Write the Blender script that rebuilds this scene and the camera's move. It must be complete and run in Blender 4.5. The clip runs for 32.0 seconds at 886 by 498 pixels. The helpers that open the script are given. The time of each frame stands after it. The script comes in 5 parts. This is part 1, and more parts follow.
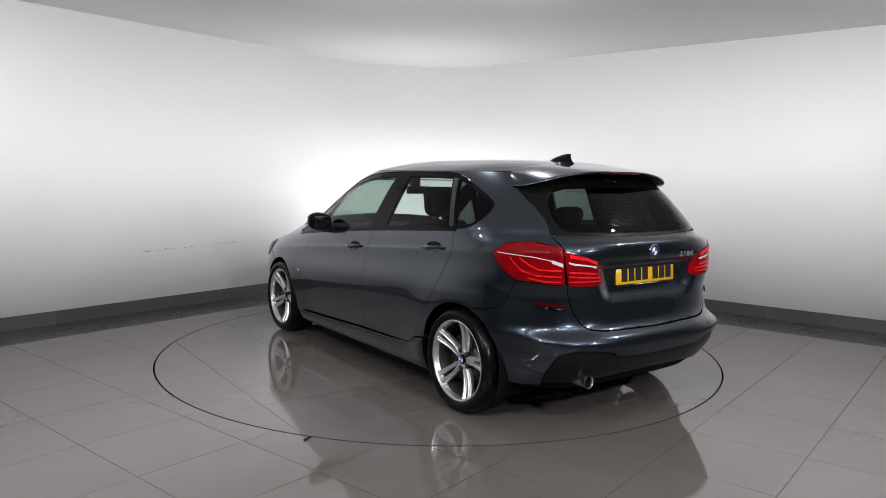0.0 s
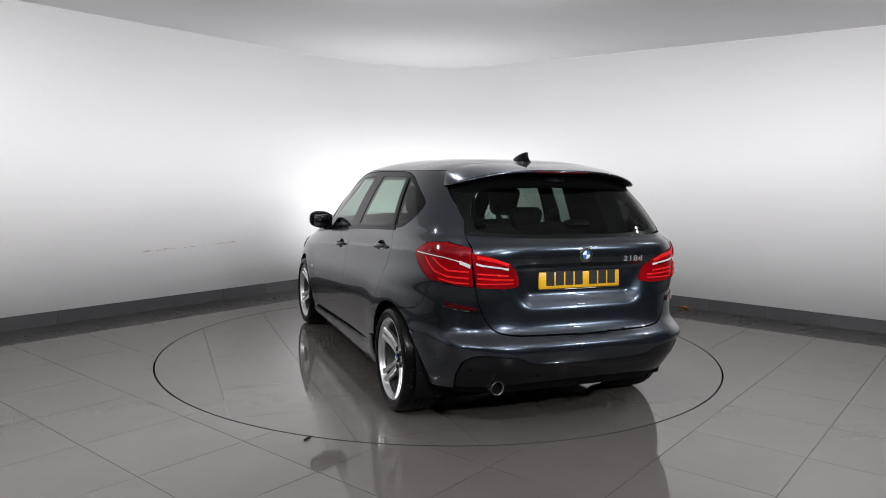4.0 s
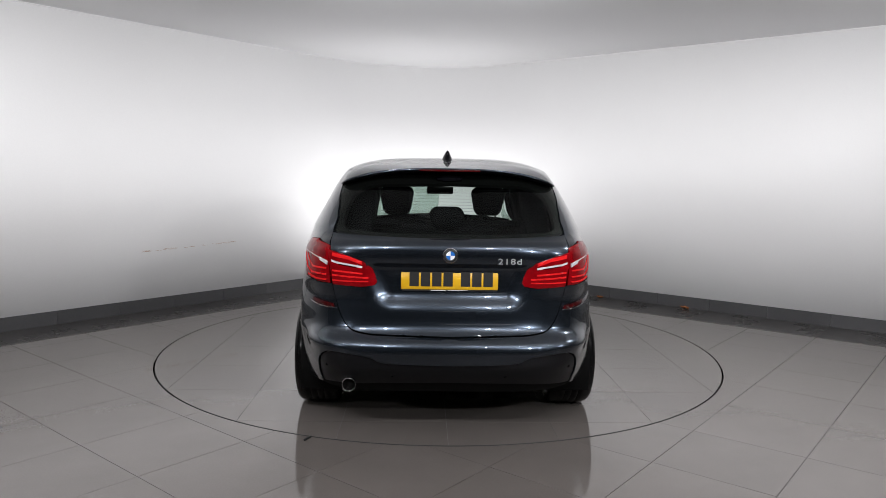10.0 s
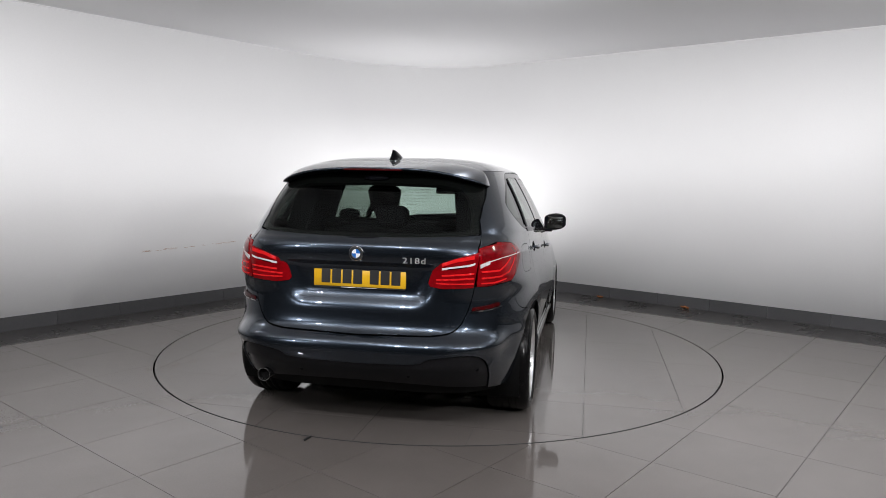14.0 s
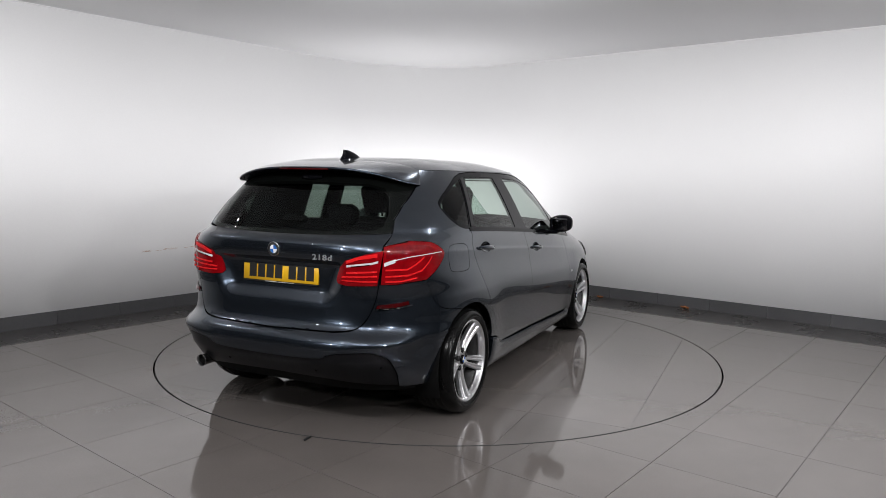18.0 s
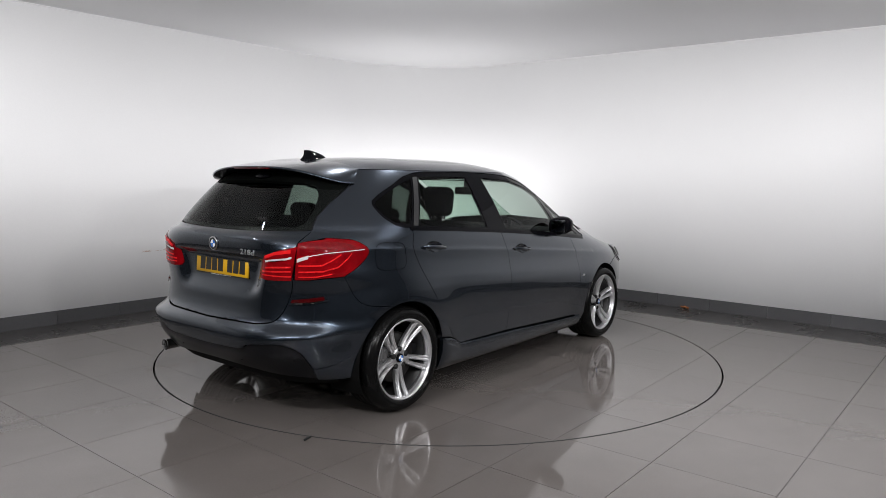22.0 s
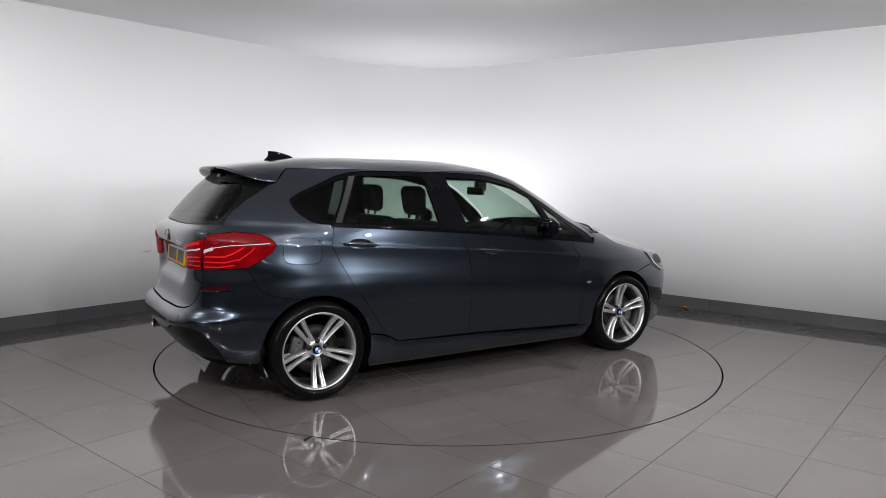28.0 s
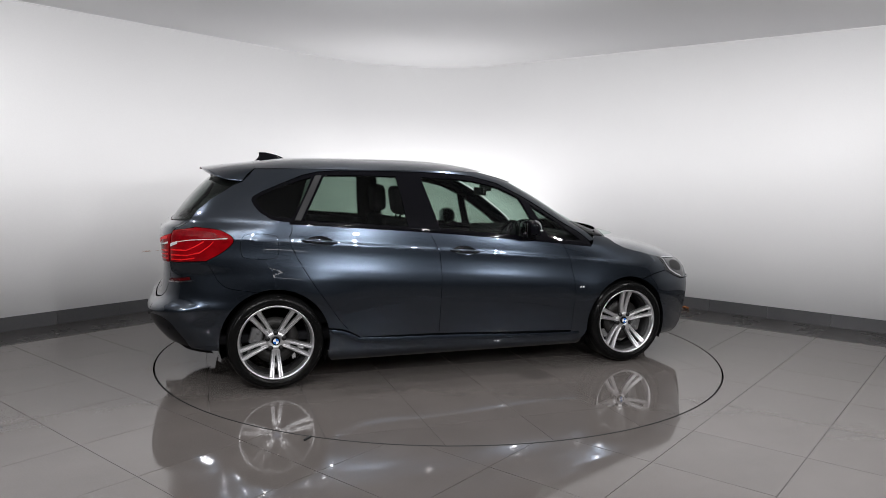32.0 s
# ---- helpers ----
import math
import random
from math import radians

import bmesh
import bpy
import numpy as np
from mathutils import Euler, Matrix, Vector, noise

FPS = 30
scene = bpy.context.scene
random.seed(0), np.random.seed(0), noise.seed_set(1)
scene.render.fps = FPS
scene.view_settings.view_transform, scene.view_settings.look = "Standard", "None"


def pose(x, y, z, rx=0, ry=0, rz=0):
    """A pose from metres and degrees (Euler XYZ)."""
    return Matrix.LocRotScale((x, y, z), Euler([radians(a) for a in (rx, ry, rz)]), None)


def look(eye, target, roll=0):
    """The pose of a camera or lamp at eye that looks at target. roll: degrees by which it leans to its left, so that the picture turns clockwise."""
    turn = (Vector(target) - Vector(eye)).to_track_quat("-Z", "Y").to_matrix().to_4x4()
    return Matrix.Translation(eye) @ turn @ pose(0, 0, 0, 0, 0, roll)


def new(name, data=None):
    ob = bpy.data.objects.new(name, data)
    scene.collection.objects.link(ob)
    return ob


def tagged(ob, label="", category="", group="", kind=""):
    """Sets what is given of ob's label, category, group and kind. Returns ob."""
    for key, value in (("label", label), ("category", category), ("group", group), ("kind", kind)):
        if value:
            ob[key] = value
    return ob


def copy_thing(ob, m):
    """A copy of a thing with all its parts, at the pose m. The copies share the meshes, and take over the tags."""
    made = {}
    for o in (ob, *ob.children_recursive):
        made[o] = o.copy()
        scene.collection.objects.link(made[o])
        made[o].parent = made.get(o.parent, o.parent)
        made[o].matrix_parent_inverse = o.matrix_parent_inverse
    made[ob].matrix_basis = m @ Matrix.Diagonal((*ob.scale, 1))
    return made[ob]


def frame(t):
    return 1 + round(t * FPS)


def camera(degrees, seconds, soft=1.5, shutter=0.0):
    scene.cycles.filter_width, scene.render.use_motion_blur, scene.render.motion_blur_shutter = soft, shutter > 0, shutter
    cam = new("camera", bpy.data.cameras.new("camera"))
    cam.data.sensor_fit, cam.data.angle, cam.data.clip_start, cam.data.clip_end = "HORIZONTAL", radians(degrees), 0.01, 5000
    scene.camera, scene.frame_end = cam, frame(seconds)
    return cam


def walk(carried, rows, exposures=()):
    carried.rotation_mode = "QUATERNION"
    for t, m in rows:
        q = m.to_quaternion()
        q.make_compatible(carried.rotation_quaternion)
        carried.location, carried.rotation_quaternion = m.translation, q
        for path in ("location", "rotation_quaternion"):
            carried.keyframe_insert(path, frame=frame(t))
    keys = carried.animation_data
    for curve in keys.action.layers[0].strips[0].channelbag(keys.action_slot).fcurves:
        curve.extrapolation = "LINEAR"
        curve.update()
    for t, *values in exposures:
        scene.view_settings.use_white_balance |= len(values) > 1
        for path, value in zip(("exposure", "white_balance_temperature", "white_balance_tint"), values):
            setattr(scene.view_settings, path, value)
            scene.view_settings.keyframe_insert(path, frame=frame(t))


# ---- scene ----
cam = camera(64.22, 32.0, soft=0.5)
EYE = Vector((0.0, -5.835, 1.423))
AIM = EYE + Vector((math.sin(radians(0.201)) * math.cos(radians(5.925)), math.cos(radians(0.201)) * math.cos(radians(5.925)), -math.sin(radians(5.925))))
STAND = look(EYE, AIM, 0.889)
walk(cam, [(0.0, STAND), (32.0, STAND)])

# ---- light: spots under the ceiling and floods behind the camera, a wash light on the floor in the rounded corner ----
world = bpy.data.worlds.new("world")
scene.world = world
world.use_nodes = True
world.node_tree.nodes["Background"].inputs[0].default_value = (0.9, 0.95, 1.0, 1)
world.node_tree.nodes["Background"].inputs[1].default_value = 0.0
scene.view_settings.exposure = 0.0


def area_lamp(name, eye, target, size, size_y, power, colour=(0.99, 0.98, 1.0), spread=180):
    data = bpy.data.lights.new(name, "AREA")
    data.shape, data.size, data.size_y, data.energy, data.color = "RECTANGLE", size, size_y, power, colour
    data.spread = radians(spread)
    ob = new(name, data)
    ob.matrix_world = look(eye, target)
    return ob


# each side's spots look along the wall on their own side
for turn, power in ((-45, 3), (-30, 14), (-18, 27), (-8, 27), (8, 16), (16, 14), (30, 8), (45, 5)):
    aim = (-2.3, 1.7, 0.8) if turn < 0 else (2.6, 1.2, 0.8)
    area_lamp("ceiling_spot", (4.6 * math.sin(radians(turn)), -4.6 * math.cos(radians(turn)), 2.62), aim, 0.09, 0.07, power)
for x, y, power in ((-0.6, -0.6, 30), (0.6, -0.6, 30), (3.2, -1.4, 31), (-3.2, -1.3, 13)):
    area_lamp("downlight", (x, y, 2.80), (x, y + 1.4, 0.0), 0.10, 0.10, power)
area_lamp("flood_lamp", (-3.1, -4.7, 1.85), (-2.3, 1.5, 0.3), 0.12, 0.10, 26)
area_lamp("flood_lamp", (1.9, -5.1, 2.05), (1.9, 0.9, 0.3), 0.10, 0.08, 52)
area_lamp("flood_lamp", (3.5, -3.8, 2.10), (1.2, 0.8, 0.2), 0.10, 0.08, 32)
# unseen lamp, added to fill the shadows with light off the ceiling
area_lamp("fill_up_lamp", (1.0, -6.7, 1.75), (1.1, -6.3, 2.9), 1.6, 0.4, 10)
area_lamp("wash_lamp", (-0.20, 2.70, 0.28), (-0.34, 3.7, 2.3), 1.0, 0.25, 28)
bulb = bpy.data.lights.new("wash_bulb", "POINT")
bulb.energy, bulb.shadow_soft_size, bulb.color = 12, 0.16, (0.99, 0.98, 1.0)
new("wash_bulb", bulb).location = (-0.15, 2.62, 0.50)

# ---- materials ----


def mat(name, base, rough=0.5, metal=0.0, scale=40.0, vary=0.08, bump=0.0, coat=0.0, coat_rough=0.03, rough_vary=0.0, stain=0.0, stain_scale=1.5, per_object=0.0, spec=0.5, bump_scale=None):
    m = bpy.data.materials.new(name)
    m.use_nodes = True
    n, l = m.node_tree.nodes, m.node_tree.links
    b = n["Principled BSDF"]
    b.inputs["Roughness"].default_value, b.inputs["Metallic"].default_value = rough, metal
    b.inputs["Coat Weight"].default_value, b.inputs["Coat Roughness"].default_value = coat, coat_rough
    b.inputs["Specular IOR Level"].default_value = spec
    tc = n.new("ShaderNodeTexCoord")
    fine = n.new("ShaderNodeTexNoise")
    fine.inputs["Scale"].default_value, fine.inputs["Detail"].default_value = scale, 6
    l.new(tc.outputs["Object"], fine.inputs["Vector"])
    wide = n.new("ShaderNodeTexNoise")
    wide.inputs["Scale"].default_value, wide.inputs["Detail"].default_value = stain_scale, 4
    l.new(tc.outputs["Object"], wide.inputs["Vector"])

    def spread(out, amount):
        r = n.new("ShaderNodeMapRange")
        r.inputs["From Min"].default_value, r.inputs["From Max"].default_value = 0.25, 0.75
        r.inputs["To Min"].default_value, r.inputs["To Max"].default_value = 1 - amount, 1 + amount
        l.new(out, r.inputs["Value"])
        return r.outputs["Result"]

    def times(a, c):
        k = n.new("ShaderNodeMath")
        k.operation = "MULTIPLY"
        l.new(a, k.inputs[0])
        l.new(c, k.inputs[1])
        return k.outputs[0]

    value = spread(fine.outputs["Fac"], vary)
    if stain:
        value = times(value, spread(wide.outputs["Fac"], stain))
    if per_object:
        info = n.new("ShaderNodeObjectInfo")
        value = times(value, spread(info.outputs["Random"], per_object))
    tint = n.new("ShaderNodeVectorMath")
    tint.operation = "SCALE"
    tint.inputs[0].default_value = base[:3]
    l.new(value, tint.inputs["Scale"])
    l.new(tint.outputs["Vector"], b.inputs["Base Color"])
    if rough_vary:
        rr = n.new("ShaderNodeMapRange")
        rr.inputs["From Min"].default_value, rr.inputs["From Max"].default_value = 0.3, 0.7
        rr.inputs["To Min"].default_value, rr.inputs["To Max"].default_value = max(rough - rough_vary, 0.0), rough + rough_vary
        l.new(wide.outputs["Fac"], rr.inputs["Value"])
        l.new(rr.outputs["Result"], b.inputs["Roughness"])
    if bump:
        bn = n.new("ShaderNodeBump")
        bn.inputs["Strength"].default_value, bn.inputs["Distance"].default_value = bump, 0.002
        src = fine
        if bump_scale:
            src = n.new("ShaderNodeTexNoise")
            src.inputs["Scale"].default_value = bump_scale
            l.new(tc.outputs["Object"], src.inputs["Vector"])
        l.new(src.outputs["Fac"], bn.inputs["Height"])
        l.new(bn.outputs["Normal"], b.inputs["Normal"])
    return m


def glass(name, tint, gloss=0.02):
    m = bpy.data.materials.new(name)
    m.use_nodes = True
    n, l = m.node_tree.nodes, m.node_tree.links
    n.remove(n["Principled BSDF"])
    clear, shine, mix, fres = n.new("ShaderNodeBsdfTransparent"), n.new("ShaderNodeBsdfGlossy"), n.new("ShaderNodeMixShader"), n.new("ShaderNodeLayerWeight")
    power, scaled = n.new("ShaderNodeMath"), n.new("ShaderNodeMath")
    power.operation, scaled.operation = "POWER", "MULTIPLY_ADD"
    power.inputs[1].default_value, scaled.inputs[1].default_value, scaled.inputs[2].default_value = 5.0, 0.95, 0.018
    fres.inputs["Blend"].default_value = 0.5
    clear.inputs[0].default_value = (*tint, 1)
    shine.inputs["Roughness"].default_value = gloss
    l.new(fres.outputs["Facing"], power.inputs[0])
    l.new(power.outputs[0], scaled.inputs[0])
    l.new(scaled.outputs[0], mix.inputs[0])
    l.new(clear.outputs[0], mix.inputs[1])
    l.new(shine.outputs[0], mix.inputs[2])
    l.new(mix.outputs[0], n["Material Output"].inputs["Surface"])
    return m


M_WALL = mat("white_wall_paint", (0.80, 0.80, 0.80), 0.6, vary=0.012, scale=90, bump=0.08, stain=0.02, stain_scale=0.7)
M_BACK = mat("dark_unseen_wall", (0.07, 0.07, 0.075), 0.7, vary=0.05, scale=60, stain=0.06)
M_CEIL = mat("white_ceiling_paint", (0.74, 0.74, 0.745), 0.75, vary=0.012, scale=60, bump=0.06, stain=0.02, stain_scale=0.5)
M_SKIRT = mat("dark_grey_skirting_tile", (0.055, 0.055, 0.057), 0.35, vary=0.1, scale=70, stain=0.08, per_object=0.06)
M_DARK_TILE = mat("dark_grey_border_tile", (0.036, 0.034, 0.033), 0.30, spec=0.35, vary=0.1, scale=90, stain=0.1, per_object=0.06, rough_vary=0.06)
M_TILE = mat("polished_grey_porcelain_tile", (0.112, 0.101, 0.094), 0.055, spec=0.75, vary=0.05, scale=120, stain=0.08, stain_scale=2.2, per_object=0.03, rough_vary=0.025)
M_GROUT = mat("grey_grout", (0.10, 0.097, 0.093), 0.9, vary=0.15, scale=60)
M_GAP = mat("black_groove", (0.008, 0.008, 0.008), 0.7)
M_PAINT = mat("dark_grey_metallic_paint", (0.037, 0.048, 0.064), 0.23, 0.92, vary=0.10, scale=1800, coat=1.0, coat_rough=0.012)
M_BLACK = mat("gloss_black_trim", (0.003, 0.003, 0.004), 0.05, vary=0.1, spec=0.09)
M_MATT = mat("matt_black_plastic", (0.008, 0.008, 0.008), 0.55, spec=0.3, vary=0.15, scale=200, bump=0.1)
M_DIFF = mat("satin_dark_grey_plastic", (0.006, 0.006, 0.007), 0.30, spec=0.15, vary=0.1, scale=200)
M_STRIP = mat("satin_grey_pillar_strip", (0.016, 0.016, 0.017), 0.5, spec=0.3)
M_CABIN = mat("black_cabin_cloth", (0.006, 0.006, 0.007), 0.8, spec=0.15, vary=0.2, scale=150)
# underbody black, also used for the shade behind the panel seams
M_UNDER = mat("black_underbody_and_shade", (0.003, 0.003, 0.003), 0.85, spec=0.1)
M_TYRE = mat("black_tyre_rubber", (0.004, 0.004, 0.004), 0.20, spec=0.13, vary=0.15, scale=90, stain=0.15, stain_scale=6)
M_ALLOY = mat("polished_silver_alloy", (0.68, 0.68, 0.69), 0.36, 0.95, vary=0.05, scale=120)
M_DISC = mat("grey_steel_brake_disc", (0.016, 0.015, 0.014), 0.5, 0.5, vary=0.1, scale=120)
M_CALIPER = mat("grey_cast_caliper", (0.10, 0.10, 0.10), 0.5, 0.4, vary=0.2)
M_CHROME = mat("bright_chrome", (0.75, 0.75, 0.76), 0.08, 1.0, vary=0.02)
# base darkened to stand in for the dim room that the mirrors reflect
M_MIRROR = mat("dimmed_mirror_glass", (0.28, 0.29, 0.31), 0.02, 1.0, vary=0.02)
M_PIPE = mat("dull_steel_exhaust", (0.45, 0.45, 0.45), 0.25, 1.0, vary=0.15)
M_RED = mat("red_lamp_lens", (0.17, 0.0015, 0.0035), 0.05, vary=0.3, scale=14, spec=0.2)
M_RED_BAR = mat("bright_red_light_bar", (0.60, 0.012, 0.014), 0.15, vary=0.04, spec=0.2)
M_RED_UP = mat("smoky_red_lens", (0.13, 0.002, 0.004), 0.05, vary=0.3, scale=30, spec=0.25)
M_DARK_RED = mat("deep_red_lens", (0.04, 0.0015, 0.002), 0.08, vary=0.06, spec=0.4)
M_HEAD = mat("bright_headlamp_lens", (0.10, 0.103, 0.108), 0.10, 0.6, vary=0.15, coat=1.0)
M_BARREL = mat("dark_grey_recess_shade", (0.02, 0.02, 0.02), 0.45, 0.3, vary=0.1)
M_CLEAR = mat("clear_white_lens", (0.55, 0.54, 0.54), 0.12, vary=0.05, coat=1.0)
M_YELLOW = mat("yellow_reflective_plate", (0.62, 0.35, 0.008), 0.35, vary=0.03, scale=200)
M_INK = mat("black_plate_ink", (0.01, 0.01, 0.01), 0.4)
M_BLUE = mat("blue_enamel", (0.02, 0.13, 0.45), 0.2, coat=1.0)
M_WHITE = mat("white_enamel", (0.75, 0.76, 0.78), 0.2, coat=1.0)
M_LEAF = mat("brown_dry_leaf", (0.22, 0.075, 0.02), 0.7, vary=0.3)
M_SCUFF = mat("brown_scuff", (0.52, 0.40, 0.34), 0.8, vary=0.2)
G_SIDE = glass("green_tinted_side_glass", (0.31, 0.375, 0.335))
G_REAR = glass("dark_tinted_rear_glass", (0.26, 0.30, 0.28))
G_QUARTER = glass("dark_tinted_quarter_glass", (0.08, 0.095, 0.088))
G_FRONT = glass("clear_windscreen_glass", (0.66, 0.78, 0.72))

# ---- small helpers ----


def part(name, bm, material, parent=None, label="", smooth=True):
    me = bpy.data.meshes.new(name)
    bm.normal_update()
    bm.to_mesh(me)
    bm.free()
    for poly in me.polygons:
        poly.use_smooth = smooth
    for one in material if isinstance(material, (list, tuple)) else (material,):
        me.materials.append(one)
    ob = new(name, me)
    if parent:
        ob.parent = parent
    return tagged(ob, label)


def box_bm(x0, x1, y0, y1, z0, z1, bevel=0.0, seg=2):
    bm = bmesh.new()
    bmesh.ops.create_cube(bm, size=1, matrix=Matrix.Translation(((x0 + x1) / 2, (y0 + y1) / 2, (z0 + z1) / 2)) @ Matrix.Diagonal((x1 - x0, y1 - y0, z1 - z0, 1)))
    if bevel:
        bmesh.ops.bevel(bm, geom=bm.edges[:], offset=bevel, segments=seg, affect="EDGES", profile=0.5)
    return bm


def add(bm, other, m=None):
    """Join a second bmesh into bm."""
    if m is not None:
        bmesh.ops.transform(other, matrix=m, verts=other.verts)
    me = bpy.data.meshes.new("joined")
    other.to_mesh(me)
    other.free()
    bm.from_mesh(me)
    bpy.data.meshes.remove(me)
    return bm


def lathe(profile, steps, axis="y", closed=False):
    """Spin a profile of (radius, along) round an axis."""
    bm = bmesh.new()
    rings = []
    for k in range(steps):
        a = 2 * math.pi * k / steps
        c, s = math.cos(a), math.sin(a)
        rings.append([bm.verts.new((r * c, d, r * s) if axis == "y" else (d, r * c, r * s) if axis == "x" else (r * c, r * s, d)) for r, d in profile])
    count = len(profile)
    for k in range(steps):
        a, b = rings[k], rings[(k + 1) % steps]
        for i in range(count if closed else count - 1):
            j = (i + 1) % count
            bm.faces.new((a[i], b[i], b[j], a[j]))
    bmesh.ops.remove_doubles(bm, verts=bm.verts, dist=1e-5)
    bmesh.ops.recalc_face_normals(bm, faces=bm.faces)
    return bm


def disc_bm(radius, steps, d0, d1, axis="y"):
    return lathe([(0.0, d0), (radius, d0), (radius, d1), (0.0, d1)], steps, axis)


# ---- the room: two long walls that meet in a rounded corner ----
PHI = radians(50.848)
ROOM = Matrix.Rotation(PHI, 4, "Z")
WALL_V, WALL_U, CEIL_Z, SKIRT_Z = 3.13, 3.22, 2.866, 0.127
FAR_U, FAR_V, ROUND = -6.6, -6.6, 1.60
TILE = 0.589
RIM = 2.232


def room_outline(inset, steps=24):
    """The visible wall's line, from the far end of one wall round the corner to the far end of the other."""
    r = ROUND - inset
    cu, cv = WALL_U - ROUND, WALL_V - ROUND
    pts = [(FAR_U, WALL_V - inset)]
    for k in range(steps + 1):
        a = math.pi / 2 * (1 - k / steps)
        pts.append((cu + r * math.cos(a), cv + r * math.sin(a)))
    pts.append((WALL_U - inset, FAR_V))
    return pts


def ribbon(outer, inner, z0, z1):
    """A solid wall between two lines, closed at the ends."""
    bm = bmesh.new()
    rows = [[bm.verts.new((u, v, z)) for u, v in line] for line, z in ((inner, z0), (inner, z1), (outer, z1), (outer, z0))]
    for a, b in zip(rows, rows[1:] + rows[:1]):
        for i in range(len(a) - 1):
            bm.faces.new((a[i], a[i + 1], b[i + 1], b[i]))
    bm.faces.new([r[0] for r in rows])
    bm.faces.new([r[-1] for r in rows])
    bmesh.ops.recalc_face_normals(bm, faces=bm.faces)
    return bm


def build_room():
    wall = part("wall_corner", ribbon(room_outline(-0.15), room_outline(0.0), 0.0, CEIL_Z), M_WALL)
    tagged(wall, "white painted studio wall with a rounded corner", "wall", kind="structure")
    wall.matrix_world = ROOM
    # unseen walls added behind the camera, dark to keep the car's reflections dark
    for name, x0, x1, y0, y1 in (("wall_west", FAR_U - 0.15, FAR_U, FAR_V - 0.15, WALL_V + 0.15), ("wall_south", FAR_U, WALL_U + 0.15, FAR_V - 0.15, FAR_V)):
        w = part(name, box_bm(x0, x1, y0, y1, 0.0, CEIL_Z), M_BACK, smooth=False)
        tagged(w, "plain unseen wall added behind the camera, dark so that the car reflects little light", "wall", kind="structure")
        w.matrix_world = ROOM
    c = part("ceiling", box_bm(FAR_U - 0.15, WALL_U + 0.15, FAR_V - 0.15, WALL_V + 0.15, CEIL_Z + 0.002, CEIL_Z + 0.2), M_CEIL, smooth=False)
    tagged(c, "plain white painted studio ceiling", "ceiling", kind="structure")
    c.matrix_world = ROOM
    bead = part("trim", ribbon(room_outline(0.0005), room_outline(0.010), CEIL_Z - 0.009, CEIL_Z + 0.001), M_WALL)
    tagged(bead, "thin white bead where wall meets ceiling", "trim", kind="structure")
    bead.matrix_world = ROOM
    # scuffs on the wall
    bm = bmesh.new()
    rng = random.Random(4)
    for k in range(34):
        u = -0.97 + rng.random() * 1.15
        z = 0.605 + 0.03 * (u + 0.97) + 0.014 * rng.random()
        if -0.60 < u < -0.48:
            continue
        w, h = 0.012 + 0.07 * rng.random(), 0.0012 + 0.003 * rng.random()
        add(bm, box_bm(u, u + w, WALL_V - 0.0025, WALL_V + 0.001, z, z + h))
    s = part("scuff_mark", bm, M_SCUFF)
    tagged(s, "row of thin brown scuffs on the white wall", "scuff", kind="stuff")
    s.matrix_world = ROOM


build_room()

# ---- turntable ----
ANGLES = (125.38, 122.06, 118.69, 115.27, 111.84, 108.40, 104.97, 101.58, 98.21, 94.83, 91.49, 88.13, 84.76, 81.38, 78.06, 74.74, 71.41,
          68.04, 64.65, 61.28, 57.96, 54.69, 51.46, 48.25, 45.07, 41.86, 38.61, 35.33, 32.03, 28.75, 25.47, 22.20, 18.94)
turntable = part("turntable", disc_bm(RIM - 0.012, 160, -0.05, -0.004, "z"), M_GROUT, smooth=False)
tagged(turntable, "round tiled car turntable set flush in the floor", "turntable")

# ---- the car: x forward, y left, z up, origin on the ground between the axles ----
car = new("car")
tagged(car, "dark grey metallic five-door family car parked on the turntable", "car")
CAR_SHIFT = -0.093


def smooth_curve(xs, ys):
    """A monotone cubic through the points."""
    xs, ys = np.array(xs, float), np.array(ys, float)
    h, d = np.diff(xs), np.diff(ys) / np.diff(xs)
    m = np.zeros(len(xs))
    m[0], m[-1] = d[0], d[-1]
    for i in range(1, len(xs) - 1):
        if d[i - 1] * d[i] > 0:
            w1, w2 = 2 * h[i] + h[i - 1], h[i] + 2 * h[i - 1]
            m[i] = (w1 + w2) / (w1 / d[i - 1] + w2 / d[i])

    def f(x):
        x = np.clip(np.asarray(x, float), xs[0], xs[-1])
        i = np.clip(np.searchsorted(xs, x) - 1, 0, len(xs) - 2)
        t = (x - xs[i]) / h[i]
        return ys[i] * (1 + 2 * t) * (1 - t) ** 2 + h[i] * m[i] * t * (1 - t) ** 2 + ys[i + 1] * t * t * (3 - 2 * t) + h[i] * m[i + 1] * t * t * (t - 1)
    return f


TOP_Z = 1.456
rear_x = smooth_curve((0.14, 0.18, 0.24, 0.30, 0.36, 0.43, 0.50, 0.535, 0.555, 0.575, 0.61, 0.66, 0.75, 0.85, 0.95, 1.02, 1.055, 1.075, 1.09, 1.15, 1.25, 1.35, 1.44, 1.456),
                      (1.84, 1.90, 1.98, 2.045, 2.095, 2.138, 2.150, 2.145, 2.130, 2.100, 2.065, 2.052, 2.044, 2.040, 2.048, 2.055, 2.050, 2.020, 1.990, 1.945, 1.865, 1.770, 1.655, 1.63))
